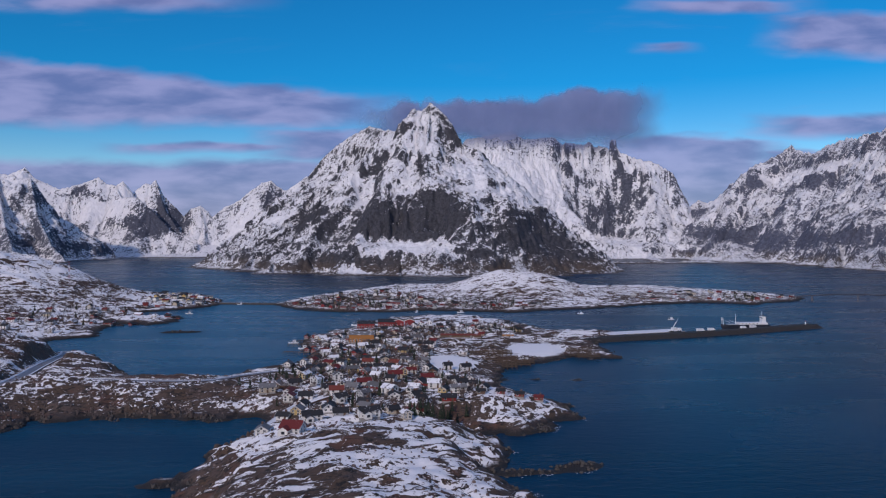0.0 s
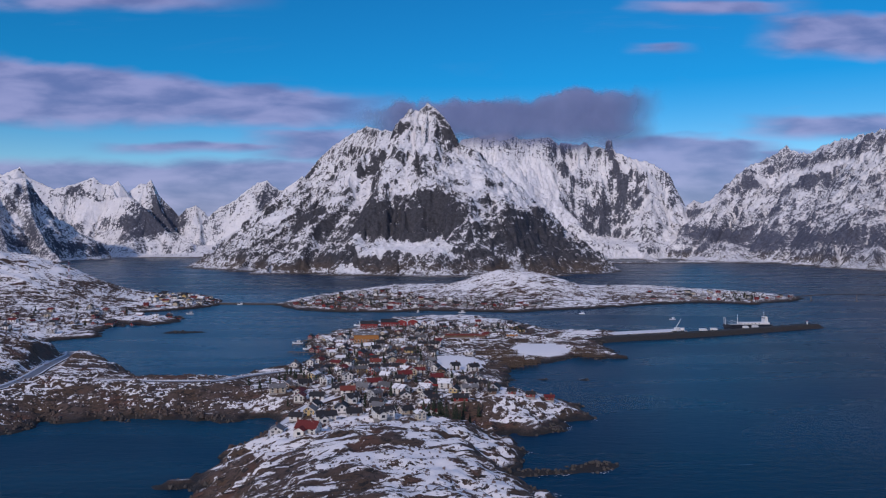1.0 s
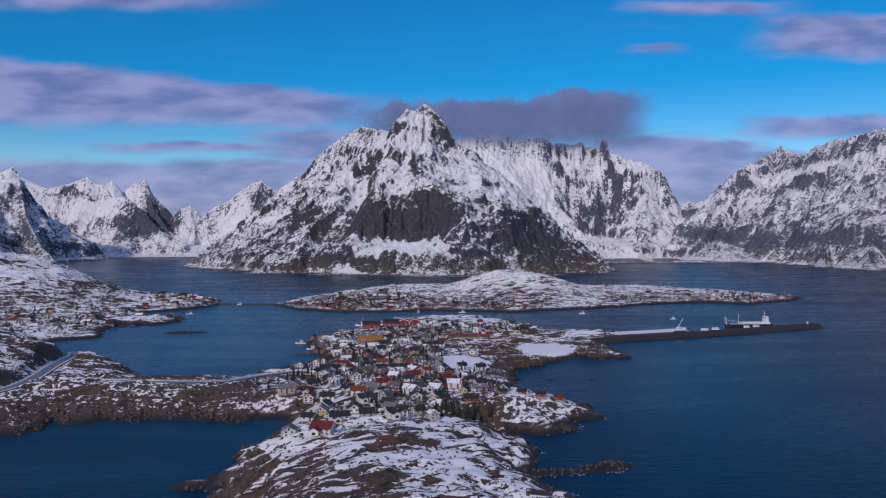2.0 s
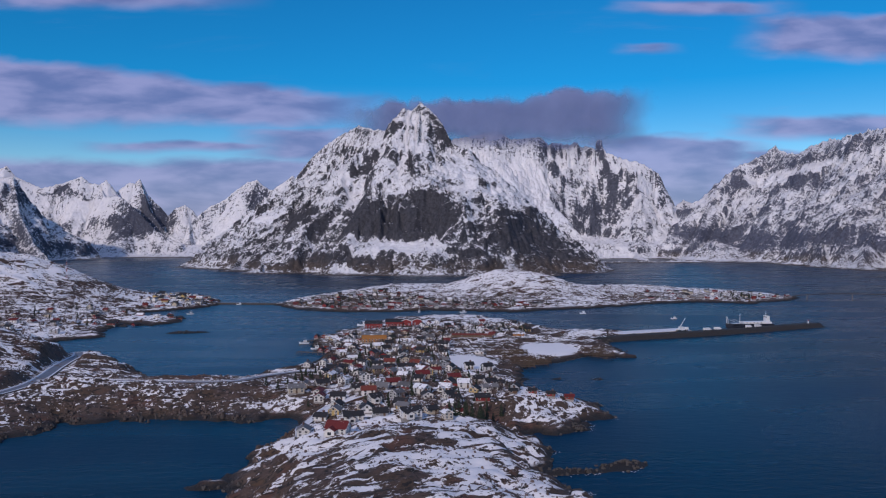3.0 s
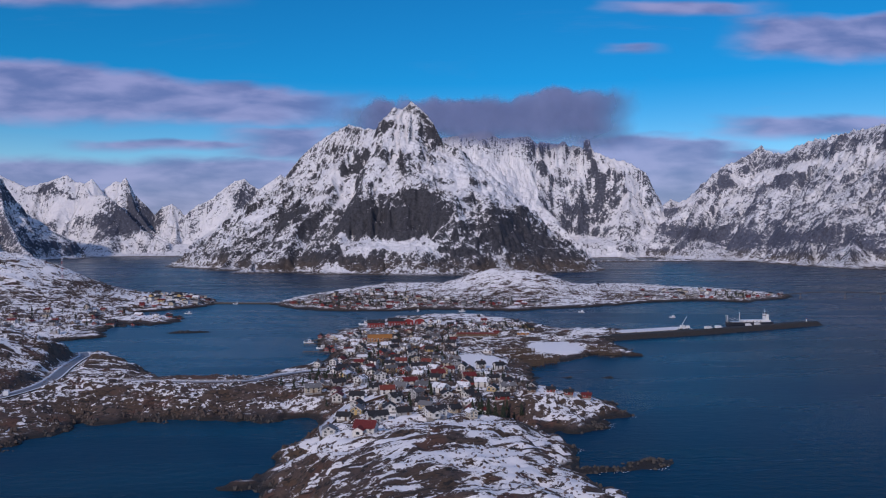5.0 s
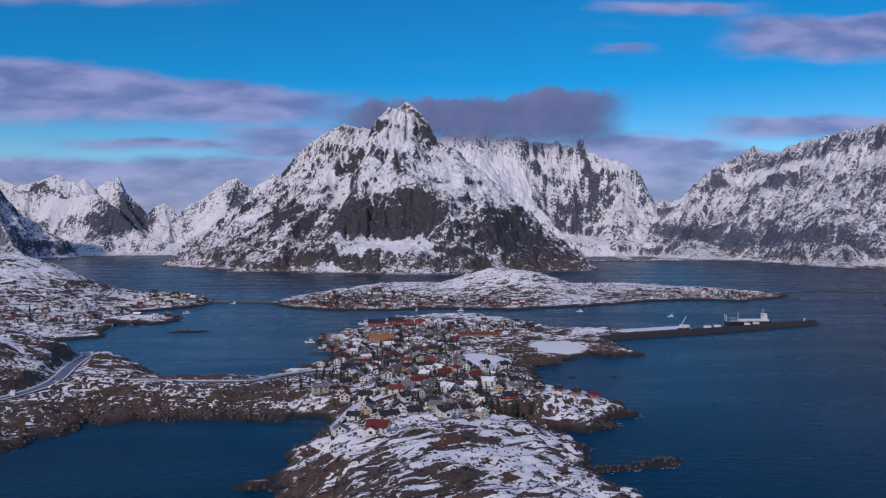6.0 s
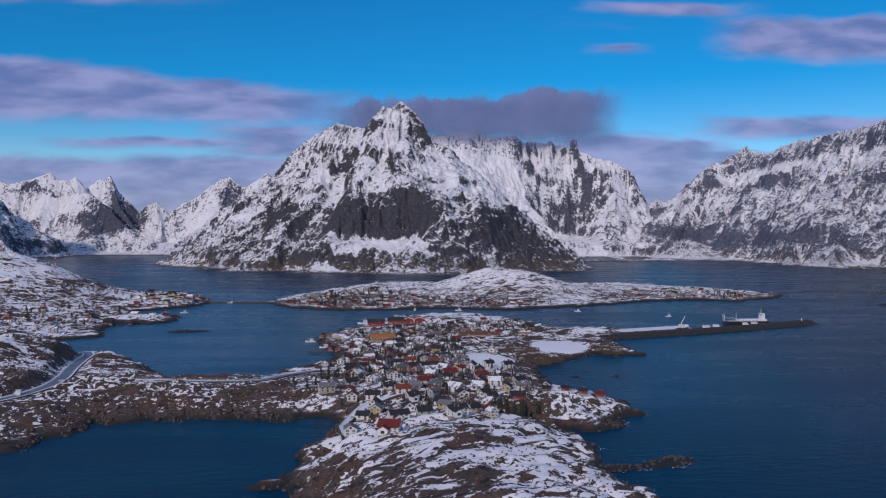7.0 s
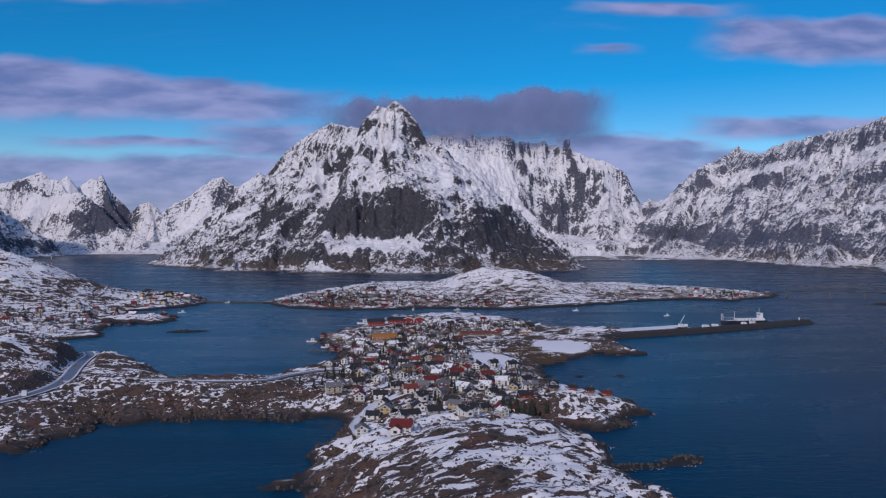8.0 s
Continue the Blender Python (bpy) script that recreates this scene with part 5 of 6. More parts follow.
ship = base("cargo_ship", 278, 706, 0.0, 4, "white and dark blue coaster moored at the breakwater", "ship")
part("hull", (45,), hull_shape(45, 9.5, 4.0, 1.2), DARK_STEEL, ship, label="dark blue steel hull")
part("deckhouse", (), lambda bm: (boxed(bm, -7, 20, -3.9, 3.9, 3.6, 5.9), boxed(bm, -6.4, 19.6, -3.6, 3.6, 5.9, 6.3)), WHITE_STEEL, ship)
def bridge_block(bm):
    boxed(bm, 15.2, 18.6, -2.8, 2.8, 6.3, 9.0)
    boxed(bm, 15.4, 18.2, -3.2, 3.2, 9.0, 11.2)
    boxed(bm, 15.2, 18.4, -3.4, 3.4, 11.2, 11.5)
part("wheelhouse", (), bridge_block, WHITE_STEEL, ship)
for k in range(5):
    part("window", (3,), window_shape(0.95, 1.0, 0), (WHITE_STEEL, GLASS), ship, (15.4, -2.6 + 1.3 * k, 9.7), -90)
    part("window", (4,), window_shape(0.8, 0.8, 0), (WHITE_STEEL, GLASS), ship, (-4 + 3.4 * k, -3.9, 4.8), 0)
part("mast", (), lambda bm: (beam(bm, (16, 0, 11.4), (16, 0, 16.5), 0.22, 6, 0.1), beam(bm, (16, -1.4, 15), (16, 1.4, 15), 0.1, 4), boxed(bm, 15.4, 16.6, -0.2, 0.2, 13.6, 13.9)), WHITE_STEEL, ship)
part("funnel", (), lambda bm: beam(bm, (18, 1.8, 11), (18.4, 1.8, 13.2), 0.8, 8, 0.7), DARK_STEEL, ship)
part("foremast", (), lambda bm: (beam(bm, (-21, -1.5, 4), (-21.6, -1.5, 11), 0.25, 6), beam(bm, (-21, 1.5, 4), (-21.6, 1.5, 11), 0.25, 6), beam(bm, (-21.6, -1.5, 10.6), (-21.6, 1.5, 10.6), 0.2, 5), beam(bm, (-21.6, 0, 9), (-14, 0, 6), 0.15, 5)), WHITE_STEEL, ship)
part("deck_crane", (), lambda bm: (beam(bm, (-9, 0, 3.6), (-9, 0, 13.5), 0.3, 6, 0.15), beam(bm, (-9, 0, 6), (-16, 0, 8.5), 0.15, 5)), WHITE_STEEL, ship)
part("hatch", (), lambda bm: boxed(bm, -17, -8, -3, 3, 3.6, 4.8), STEEL, ship)
part("bulwark", (), lambda bm: (boxed(bm, -18, 21, -4.75, -4.6, 3.5, 4.5), boxed(bm, -18, 21, 4.6, 4.75, 3.5, 4.5)), DARK_STEEL, ship)


def fishing_boat(x, y, turn, size, label):
    """Small decked boat: hull, wheelhouse, mast with stays."""
    boat = base("fishing_boat", x, y, 0.0, turn, label, "boat", "boats in the harbour")
    s = size / 10
    part("hull", (size,), hull_shape(size, size * 0.32, size * 0.11, 0.5), WHITE_STEEL, boat)
    part("gunwale", (size,), lambda bm: (boxed(bm, -3.6 * s, 4.6 * s, -1.62 * s, -1.5 * s, 1.05 * s, 1.25 * s), boxed(bm, -3.6 * s, 4.6 * s, 1.5 * s, 1.62 * s, 1.05 * s, 1.25 * s)), DARK_STEEL, boat)
    part("wheelhouse", (size,), lambda bm: (boxed(bm, -0.5 * s, 2.6 * s, -1.05 * s, 1.05 * s, 1.1 * s, 3.1 * s), boxed(bm, -0.8 * s, 2.8 * s, -1.2 * s, 1.2 * s, 3.1 * s, 3.3 * s)), WHITE_STEEL, boat)
    part("window", (size,), window_shape(1.4 * s, 0.6 * s, 2), (WHITE_STEEL, GLASS), boat, (-0.5 * s, 0, 2.2 * s), -90)
    part("window", (size,), window_shape(1.4 * s, 0.6 * s, 2), (WHITE_STEEL, GLASS), boat, (1.0 * s, -1.05 * s, 2.2 * s), 0)
    part("mast", (size,), lambda bm: (beam(bm, (1.5 * s, 0, 3.2 * s), (1.5 * s, 0, 6.2 * s), 0.12 * s, 5), beam(bm, (1.5 * s, 0, 6.0 * s), (-4.4 * s, 0, 1.6 * s), 0.05 * s, 4), beam(bm, (1.5 * s, -0.7 * s, 5.2 * s), (1.5 * s, 0.7 * s, 5.2 * s), 0.06 * s, 4)), STEEL, boat)
    return boat


fishing_boat(-118, 605, 4, 8, "white fishing boat with a wheelhouse, moored off the quay")
fishing_boat(-82, 736, 8, 12, "large white fishing vessel with masts at the harbour mouth")
fishing_boat(236, 794, 10, 7, "small white boat on open water")
fishing_boat(154, 858, -10, 7, "small white boat on open water")
fishing_boat(-80, 648, 80, 9, "white fishing boat tied up at the fishing cabins")
fishing_boat(-104, 572, 20, 8, "small white boat beside a timber jetty")
for x, y in [(-262, 992), (-284, 858), (-30, 876), (20, 874), (-100, 884)]:
    fishing_boat(x, y, random.choice((0, 20, 80)), 8, "small white boat at the far shore")


def jetty(x, y, turn, length):
    j = base("jetty", x, y, 0.0, turn, "weathered timber jetty on posts in the harbour", "jetty", "timber jetties")
    for k in range(int(length / 1.0)):
        part("plank", (), lambda bm: boxed(bm, -0.46, 0.46, -1.8, 1.8, 1.5, 1.65), TIMBER, j, (-length / 2 + k + 0.5, 0, 0))
    for k in range(int(length / 4) + 1):
        for s in (-1.5, 1.5):
            part("pile", (), lambda bm: beam(bm, (0, 0, -4), (0, 0, 1.5), 0.18, 6), TIMBER, j, (-length / 2 + k * 4, s, 0))


for x, y, turn, length in [(-108, 590, 5, 22), (-104, 545, -15, 20), (-112, 612, 60, 16), (-74, 668, 40, 20)]:
    jetty(x, y, turn, length)


def van(x, y, z, turn, long=6.0, label="white van parked on the quay"):
    v = base("van", x, y, z, turn, label, "vehicle", "vehicles")
    side = [(-long / 2, 0.5), (long / 2, 0.5), (long / 2, 1.3), (long / 2 - 0.9, 1.5), (long / 2 - 1.6, 2.5), (-long / 2, 2.6)]
    part("body", (long,), lambda bm: extruded(bm, side, -1.0, 1.0), WHITE_STEEL, v)
    part("windscreen", (long,), lambda bm: extruded(bm, [(long / 2 - 0.88, 1.55), (long / 2 - 0.84, 1.58), (long / 2 - 1.5, 2.42), (long / 2 - 1.56, 2.4)], -0.85, 0.85), GLASS, v)
    for wx in (-long / 2 + 1, long / 2 - 1):
        for wy in (-0.95, 0.95):
            part("wheel", (), lambda bm: beam(bm, (0, -0.13, 0), (0, 0.13, 0), 0.42, 12), RUBBER, v, (wx, wy, 0.42))


van(221, 658, 3.3, 25, 8, "white lorry parked on the breakwater")
van(232, 663, 3.3, 20, 7, "white lorry parked on the breakwater")
van(277, 685, 3.3, 25, 7, "white lorry loading beside the ship")
van(266, 679, 3.3, 25, 6, "white van beside the ship")
van(main_road[30][0], main_road[30][1], main_road[30][2], 110, 5.5, "white van driving on the asphalt road")
crane = base("mobile_crane", 198, 655, 3.4, 20, "white mobile crane with a raised boom on the quay", "crane")
part("chassis", (), lambda bm: (boxed(bm, -6, 6, -1.3, 1.3, 0.8, 1.9), boxed(bm, 3.4, 6, -1.2, 1.2, 1.9, 3.2)), WHITE_STEEL, crane)
part("cab", (), lambda bm: boxed(bm, -3, 1, -1.2, 1.2, 1.9, 3.8), WHITE_STEEL, crane)
part("boom", (), lambda bm: beam(bm, (-2, 0, 3.4), (3.5, 0, 11), 0.3, 4, 0.18), WHITE_STEEL, crane)
for wx in (-4.6, -2.6, 2.6, 4.6):
    for wy in (-1.2, 1.2):
        part("wheel", (1,), lambda bm: beam(bm, (0, -0.2, 0), (0, 0.2, 0), 0.6, 12), RUBBER, crane, (wx, wy, 0.6))

# ---- bridge to the next islands ----
bridge = base("road_bridge", 0, 0, 0, 0, "slender pale concrete road bridge over the sound", "bridge")
SPAN = [(490, 1078, 4), (512, 1064, 7.5), (534, 1050, 10.0), (560, 1035, 11.0), (596, 1012, 10.5), (650, 985, 8), (740, 945, 4)]


def deck(bm):
    rows = []
    for i, p in enumerate(SPAN):
        d = (Vector(SPAN[min(i + 1, len(SPAN) - 1)]) - Vector(SPAN[max(i - 1, 0)])).normalized()
        s = Vector((-d.y, d.x, 0)).normalized() * 3
        c = Vector(p)
        rows.append([bm.verts.new(q) for q in (c + s, c - s, c - s * 0.6 - Vector((0, 0, 1.0)), c + s * 0.6 - Vector((0, 0, 1.0)))])
    for a, b in zip(rows, rows[1:]):
        for k in range(4):
            bm.faces.new((a[k], a[(k + 1) % 4], b[(k + 1) % 4], b[k]))


DIM_CONCRETE = paint("weathered_concrete", (0.13, 0.12, 0.12), 0.85, scale=0.4)
part("deck", (9,), deck, DIM_CONCRETE, bridge)
for p in (SPAN[1], SPAN[3], SPAN[4], SPAN[5]):
    part("pier", (p,), lambda bm, p=p: (boxed(bm, -0.7, 0.7, -2, 2, -4, p[2] - 0.9), boxed(bm, -1.6, 1.6, -2.8, 2.8, -4, 0.8)), DIM_CONCRETE, bridge, (p[0], p[1], 0), -30)

low_causeway = base("causeway", 0, 0, 0, 0, "low stone causeway with a road between the shore and the island", "causeway")
part("embankment", (), lambda bm: (extruded(bm, [(-7, -4), (7, -4), (3.5, 2.0), (-3.5, 2.0)], 0, 84), bmesh.ops.rotate(bm, verts=bm.verts, matrix=Matrix.Rotation(radians(-97), 3, "Z"))), STONE, low_causeway, (-292, 1000, 0))
part("road_surface", (), lambda bm: (extruded(bm, [(-2.6, 2.0), (2.6, 2.0), (2.6, 2.2), (-2.6, 2.2)], 0, 84), bmesh.ops.rotate(bm, verts=bm.verts, matrix=Matrix.Rotation(radians(-97), 3, "Z"))), ASPHALT, low_causeway, (-292, 1000, 0))

# ---- radio mast on the hill ----
mast_z = ground_at(-448, 919)
mast = base("radio_mast", -448, 919, mast_z, 0, "slender red and white lattice radio mast on the snowy hill", "mast")
for k in range(6):
    def section(bm, k=k):
        for a in range(3):
            p = [(0.5 * math.cos(a * 2.094), 0.5 * math.sin(a * 2.094)), (0.5 * math.cos((a + 1) * 2.094), 0.5 * math.sin((a + 1) * 2.094))]
            beam(bm, (*p[0], k * 4 - 0.5), (*p[0], k * 4 + 3.5), 0.09, 4)
            beam(bm, (*p[0], k * 4 - 0.5), (*p[1], k * 4 + 1.5), 0.06, 4)
            beam(bm, (*p[1], k * 4 + 1.5), (*p[0], k * 4 + 3.5), 0.06, 4)
    part("section", (k,), section, (RED_STEEL, WHITE_STEEL)[k % 2], mast)


# ---- racks for drying fish ----
def drying_rack(x, y, length, turn):
    z = min(ground_at(x + dx, y + dy) for dx in (-5, 0, 5) for dy in (-2, 0, 2))
    r = base("drying_rack", x, y, max(z, 0.3), turn, "empty weathered timber fish-drying rack on the rocks", "rack", "fish-drying racks")
    r.scale = (1, 0.8, 0.75)
    for k in range(int(length / 3) + 1):
        px = -length / 2 + 3 * k
        part("trestle", (), lambda bm: [beam(bm, (0, s * 3.4, -1.2), (0, -s * 0.3, 5.2), 0.16, 5) for s in (-1, 1)] + [beam(bm, (0, -2.4, 1.9), (0, 2.4, 1.9), 0.12, 4)], TIMBER, r, (px, 0, 0))
    for k, (py, pz) in enumerate([(-2.4, 1.9), (2.4, 1.9), (-1.6, 3.2), (1.6, 3.2), (-0.8, 4.2), (0.8, 4.2), (0, 5.0), (0, 1.9), (-1.2, 1.9), (1.2, 1.9)]):
        part("pole", (length,), lambda bm: beam(bm, (-length / 2 - 0.5, 0, 0), (length / 2 + 0.5, 0, 0), 0.13, 5), TIMBER, r, (0, py, pz))


for x, y, length, turn in [(98, 531, 21, 10), (96, 541, 18, 12), (99, 522, 15, 10), (34, 478, 24, 8), (42, 486, 27, 10), (47, 495, 24, 12), (38, 497, 21, 6), (30, 506, 24, 5),
                           (34, 516, 24, 4)]:
    drying_rack(x, y, length, turn)


# ---- trees and bushes ----
def foliage(name, dark, pale):
    m, tree = mat_nodes(name)
    n = Net(tree)
    luck = n.node("ShaderNodeNewGeometry").outputs["Random Per Island"]
    finish(n, n.mix(luck, rgb(*dark), rgb(*pale)), 0.8)
    return m


NEEDLES = foliage("dark_needles", (0.008, 0.016, 0.010), (0.03, 0.045, 0.022))
TWIGS = foliage("bare_twigs", (0.075, 0.055, 0.05), (0.18, 0.135, 0.12))
BARK = paint("grey_bark", (0.12, 0.10, 0.085), 0.85)


def spruce_crown(seed):
    def build(bm):
        rng = random.Random(seed)
        for k in range(150):
            u = rng.random() ** 0.8
            z, reach = 0.8 + u * 6.4, (1 - u) * 1.75 + 0.15
            a = rng.random() * math.tau
            d = Vector((math.cos(a), math.sin(a), -0.25))
            s = Vector((-math.sin(a), math.cos(a), 0)) * reach * rng.uniform(0.18, 0.34)
            p, q = Vector((0, 0, z)), Vector((0, 0, z)) + d * reach * rng.uniform(0.7, 1.1)
            m = p.lerp(q, 0.55)
            v = [bm.verts.new(w) for w in (p, m + s, q, m - s, m + Vector((0, 0, 0.35)))]
            for f in ((0, 1, 4), (1, 2, 4), (2, 3, 4), (3, 0, 4)):
                bm.faces.new([v[i] for i in f])
    return build


def birch_crown(seed):
    def build(bm):
        rng = random.Random(seed)
        for k in range(26):
            a, up = rng.random() * math.tau, rng.uniform(1.0, 2.3)
            p = Vector((0, 0, up))
            q = p + Vector((math.cos(a), math.sin(a), rng.uniform(0.1, 0.8))) * rng.uniform(0.9, 1.9)
            beam(bm, p, q, 0.07, 3, 0.03)
            for j in range(8):
                b = p.lerp(q, rng.uniform(0.35, 1.0))
                e = b + Vector((rng.uniform(-1, 1), rng.uniform(-1, 1), rng.uniform(-0.2, 0.6))) * 0.8
                beam(bm, b, e, 0.055, 3, 0.025)
    return build


def spruce(x, y, size, seed):
    t = base("spruce", x, y, ground_at(x, y) - 0.2, random.uniform(0, 360), "dark green spruce standing in the snow", "tree", "spruces")
    part("trunk", (), lambda bm: beam(bm, (0, 0, 0), (0, 0, 7.2), 0.16, 6, 0.03), BARK, t)
    part("crown", (seed,), spruce_crown(seed), NEEDLES, t)
    t.scale = (size * 0.75, size * 0.75, size * 0.75)


def birch(x, y, size, seed):
    t = base("birch", x, y, ground_at(x, y) - 0.2, random.uniform(0, 360), "bare leafless birch with brownish twigs", "tree", "bare birches")
    part("trunk", (), lambda bm: (beam(bm, (0, 0, 0), (0.1, 0.05, 1.6), 0.10, 6, 0.07), beam(bm, (0.1, 0.05, 1.6), (0.0, 0.1, 3.4), 0.07, 5, 0.03)), BARK, t)
    part("crown", (seed,), birch_crown(seed), TWIGS, t)
    t.scale = (size * 0.75, size * 0.75, size * 0.75)


random.seed(4)
for x, y in [(-11, 296), (-7, 299), (-4, 301), (0, 308), (3, 314), (-13, 301), (-9, 305), (-1, 303), (6, 320), (2, 322), (-6, 308), (10, 326)]:
    spruce(x, y, random.uniform(1.0, 1.4), random.randrange(4))
for x, y in [(-12, 350), (-57, 398), (-53, 402), (-60, 404), (36, 656), (44, 655), (52, 660), (60, 664), (66, 668), (33, 662), (58, 655), (20, 652), (40, 662)]:
    spruce(x, y, random.uniform(0.6, 1.0), random.randrange(4))
for x, y in scatter(VILLAGE, 5, 3.2, 31):
    spruce(x, y, random.uniform(0.4, 0.9), random.randrange(4))
for x, y in scatter(ISLAND_FRONT, 60, 2.4, 32) + scatter([(395, 1010), (420, 1025), (440, 1050), (400, 1060), (370, 1035)], 16, 2.0, 33) + scatter(SHORE_NEAR, 14, 4.0, 36):
    spruce(x, y, random.uniform(0.8, 1.5), random.randrange(4))
for x, y in scatter(VILLAGE, 260, 1.6, 34):
    birch(x, y, random.uniform(0.6, 1.1), random.randrange(6))
for x, y in scatter(ISLAND_FRONT, 70, 2.2, 38) + scatter([(-95, 440), (-60, 430), (-80, 360), (-110, 380)], 30, 2.0, 35):
    birch(x, y, random.uniform(0.5, 1.0), random.randrange(6))


def tufts(name, outline, many, size, seed, material, label, category, low=1.6, high=400.0):
    """Low scrub or loose stones strewn over a stretch of ground, as one mesh."""
    rng = np.random.default_rng(seed)
    xs, ys = [p[0] for p in outline], [p[1] for p in outline]
    x, y = rng.uniform(min(xs), max(xs), many), rng.uniform(min(ys), max(ys), many)
    z = land_height(x, y)
    ok = (inside(x, y, outline) > 0) & (z > low) & (z < high) & (fbm(x / 14, y / 14, 3, 0.5, seed) > -0.15)
    for a, b, r in TAKEN:
        ok &= np.hypot(x - a, y - b) > r * 0.6
    x, y, z = x[ok], y[ok], z[ok]
    verts, faces = [], []
    for i in range(len(x)):
        r, k = size * rng.uniform(0.5, 1.4), len(verts)
        turn = rng.uniform(0, 6.28)
        for a in range(5):
            rr = r * rng.uniform(0.6, 1.2)
            verts.append((x[i] + rr * math.cos(turn + a * 1.257), y[i] + rr * math.sin(turn + a * 1.257), z[i] - 0.2))
        for a in range(4):
            rr = r * rng.uniform(0.3, 0.8)
            verts.append((x[i] + rr * math.cos(turn + a * 1.57), y[i] + rr * math.sin(turn + a * 1.57), z[i] + r * rng.uniform(0.5, 0.95)))
        faces += [(k, k + 1, k + 5), (k + 1, k + 6, k + 5), (k + 1, k + 2, k + 6), (k + 2, k + 7, k + 6), (k + 2, k + 3, k + 7), (k + 3, k + 8, k + 7), (k + 3, k + 4, k + 8), (k + 4, k + 5, k + 8), (k + 4, k, k + 5), (k + 5, k + 6, k + 7), (k + 5, k + 7, k + 8)]
    mesh = bpy.data.meshes.new(name)
    mesh.from_pydata(verts, [], faces)
    mesh.materials.append(material)
    return tagged(new(name, mesh), label, category, kind="stuff")


tufts("scrub", [(-330, 320), (-90, 345), (-85, 420), (-130, 440), (-240, 540), (-330, 520)], 6500, 0.6, 51, TWIGS, "low brown heath scrub on the isthmus", "scrub")
tufts("scrub", ISLAND_FRONT, 2600, 0.8, 57, TWIGS, "bare brown scrub between the island houses", "scrub")
tufts("scrub", VILLAGE, 4500, 0.55, 52, TWIGS, "bare garden scrub between the houses", "scrub")
tufts("scrub", [(-700, 620), (-330, 640), (-320, 900), (-420, 1020), (-700, 1050)], 6000, 0.8, 53, TWIGS, "sparse bare scrub on the snowy hillside", "scrub", 5.0)
tufts("scrub", [(-120, 1010), (100, 960), (330, 1010), (330, 1300), (-120, 1250)], 9000, 0.75, 54, TWIGS, "sparse bare scrub on the island hill", "scrub", 5.0)
tufts("scrub", [(-85, 200), (18, 200), (18, 300), (-85, 290)], 700, 0.5, 56, TWIGS, "small brown heather tufts in the snow", "scrub")


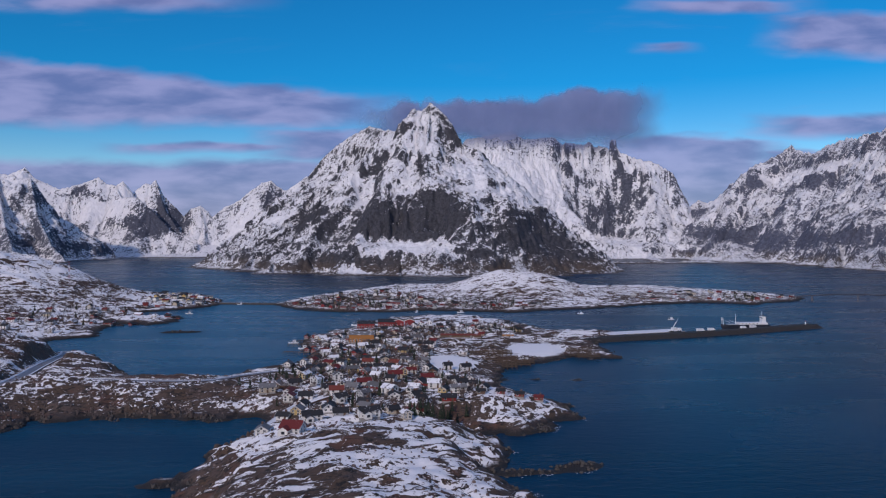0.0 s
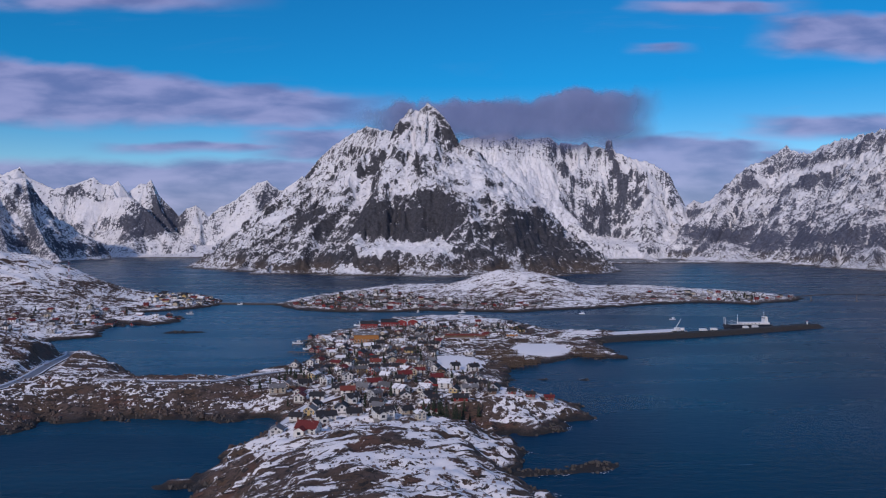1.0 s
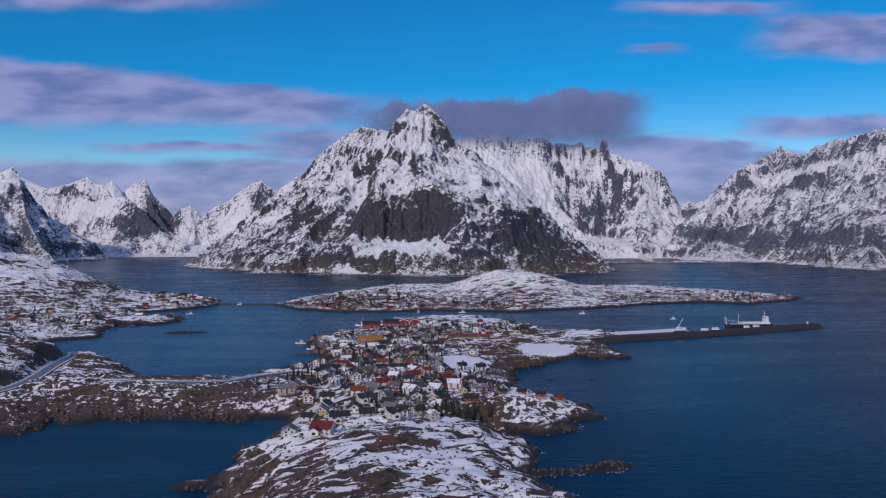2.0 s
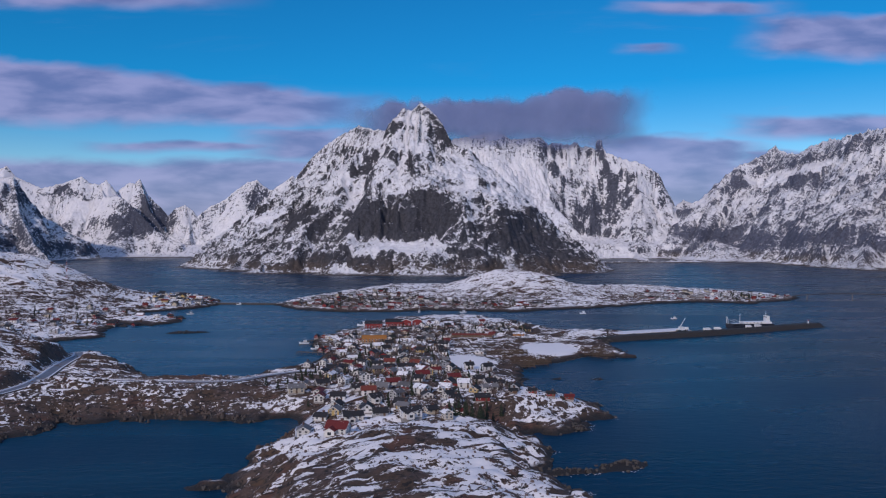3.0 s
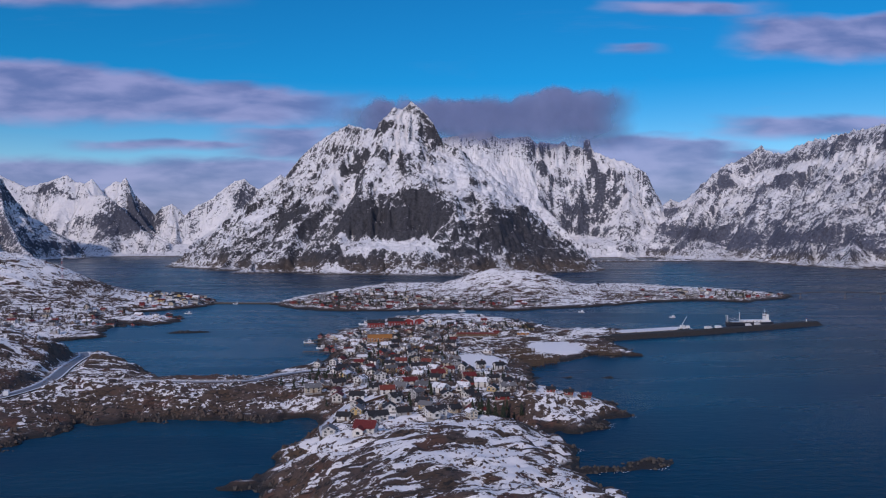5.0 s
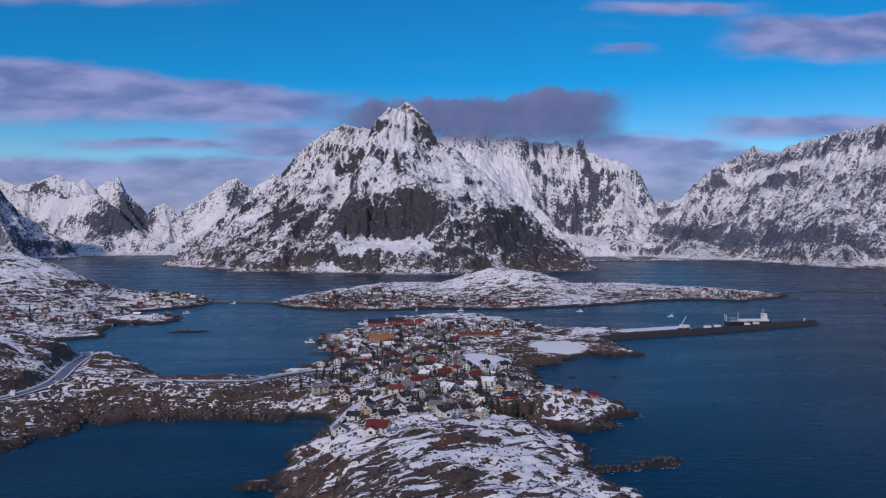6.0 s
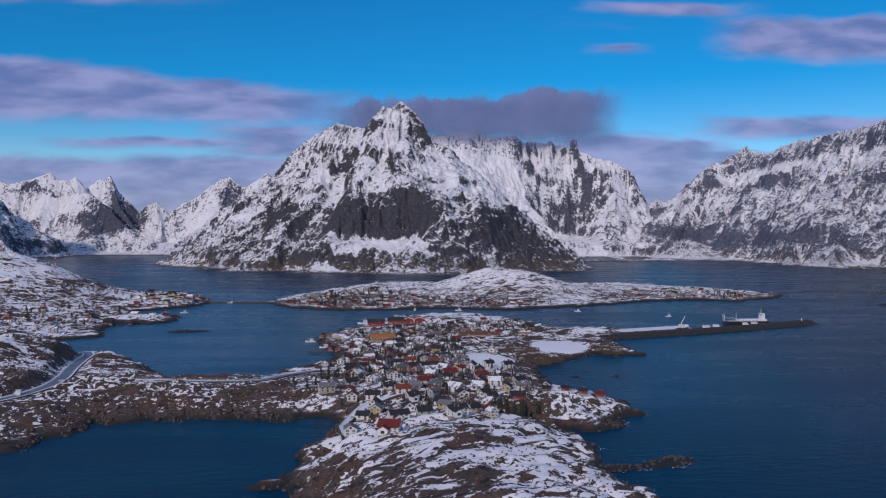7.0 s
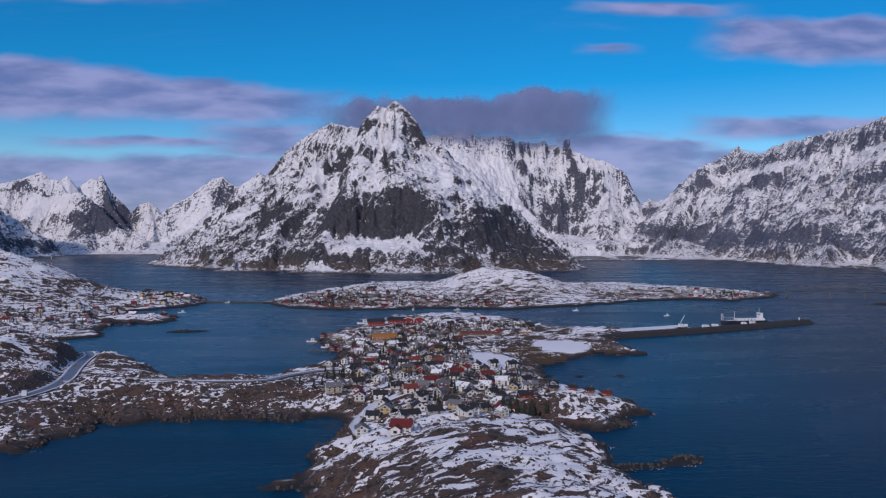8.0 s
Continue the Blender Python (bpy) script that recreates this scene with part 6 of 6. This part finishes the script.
def thicket(outline, many, seed, label):
    """Bare bushes, each a spray of thin twigs, over a stretch of ground."""
    rng = np.random.default_rng(seed)
    xs, ys = [p[0] for p in outline], [p[1] for p in outline]
    x, y = rng.uniform(min(xs), max(xs), many), rng.uniform(min(ys), max(ys), many)
    z = land_height(x, y)
    ok = (inside(x, y, outline) > 0) & (z > 2.6) & (fbm(x / 22, y / 22, 3, 0.5, seed) > -0.25)
    for a, b, r in TAKEN:
        ok &= np.hypot(x - a, y - b) > r * 0.42
    verts, faces = [], []
    for px, py, pz in zip(x[ok], y[ok], z[ok]):
        size = rng.uniform(0.7, 1.9)
        for _ in range(34):
            a, lift, reach = rng.uniform(0, 6.28), rng.uniform(0.45, 1.5), rng.uniform(0.2, 1.1)
            fx, fy = px + 0.25 * size * math.cos(a), py + 0.25 * size * math.sin(a)
            tx, ty, tz = px + reach * size * math.cos(a), py + reach * size * math.sin(a), pz + lift * size
            w, k = 0.055 * size, len(verts)
            sx, sy = -math.sin(a + 0.6) * w, math.cos(a + 0.6) * w
            verts += [(fx - sx, fy - sy, pz - 0.1), (fx + sx, fy + sy, pz - 0.1), (tx, ty, tz),
                      (tx + rng.uniform(-0.5, 0.5) * size, ty + rng.uniform(-0.5, 0.5) * size, tz + 0.25 * size), (tx + 2 * sx, ty + 2 * sy, tz - 0.35 * size)]
            faces += [(k, k + 1, k + 2), (k + 2, k + 4, k + 3)]
    mesh = bpy.data.meshes.new("thicket")
    mesh.from_pydata(verts, [], faces)
    mesh.materials.append(TWIGS)
    tagged(new("thicket", mesh), label, "bushes", kind="stuff")


thicket(VILLAGE, 2200, 71, "bare reddish brown bushes between the village houses")
thicket(ISLAND_FRONT, 1500, 72, "bare brown bushes between the island houses")
thicket([(-420, 640), (-300, 640), (-285, 780), (-300, 985), (-420, 1020), (-480, 800)], 1500, 73, "bare brown birch scrub below the snowy hill")
BROWN_STONE = paint("brown_shore_stone", (0.075, 0.055, 0.046), 0.85, 0.35, 0.5)
tufts("shore_rocks", [(-330, 290), (-180, 300), (-170, 325), (-85, 335), (-85, 225), (-70, 160), (-60, 300), (-90, 362), (-190, 350), (-330, 325)], 9000, 0.95, 58, BROWN_STONE,
      "weathered brown boulders heaped along the isthmus shore", "rocks", 0.3, 4.2)
tufts("shore_rocks", [(-340, 150), (240, 150), (240, 720), (-340, 720)], 60000, 0.75, 55, STONE, "dark loose boulders along the shore", "rocks", -0.4, 1.7)


def surf(outline, many, seed):
    """Broken white water along the open shore: small flat flakes of foam."""
    rng = np.random.default_rng(seed)
    xs, ys = [p[0] for p in outline], [p[1] for p in outline]
    x, y = rng.uniform(min(xs), max(xs), many), rng.uniform(min(ys), max(ys), many)
    z = land_height(x, y)
    ok = (inside(x, y, outline) > 0) & (z > -0.9) & (z < 0.05) & (fbm(x / 7, y / 7, 3, 0.5, seed) > 0.22)
    verts, faces = [], []
    for px, py in zip(x[ok], y[ok]):
        k, turn, r = len(verts), rng.uniform(0, 6.28), rng.uniform(0.08, 0.3)
        for a in range(6):
            rr = r * rng.uniform(0.4, 1.3)
            verts.append((px + 1.6 * rr * math.cos(turn + a * 1.047), py + rr * math.sin(turn + a * 1.047), 0.07 + 0.05 * rng.random()))
        faces.append(tuple(range(k, k + 6)))
    mesh = bpy.data.meshes.new("surf")
    mesh.from_pydata(verts, [], faces)
    mesh.materials.append(PLOUGHED)
    tagged(new("surf", mesh), "white foam breaking along the rocky shore", "foam", kind="stuff")


surf([(5, 180), (90, 180), (150, 480), (150, 560), (60, 520), (10, 330)], 40000, 61)
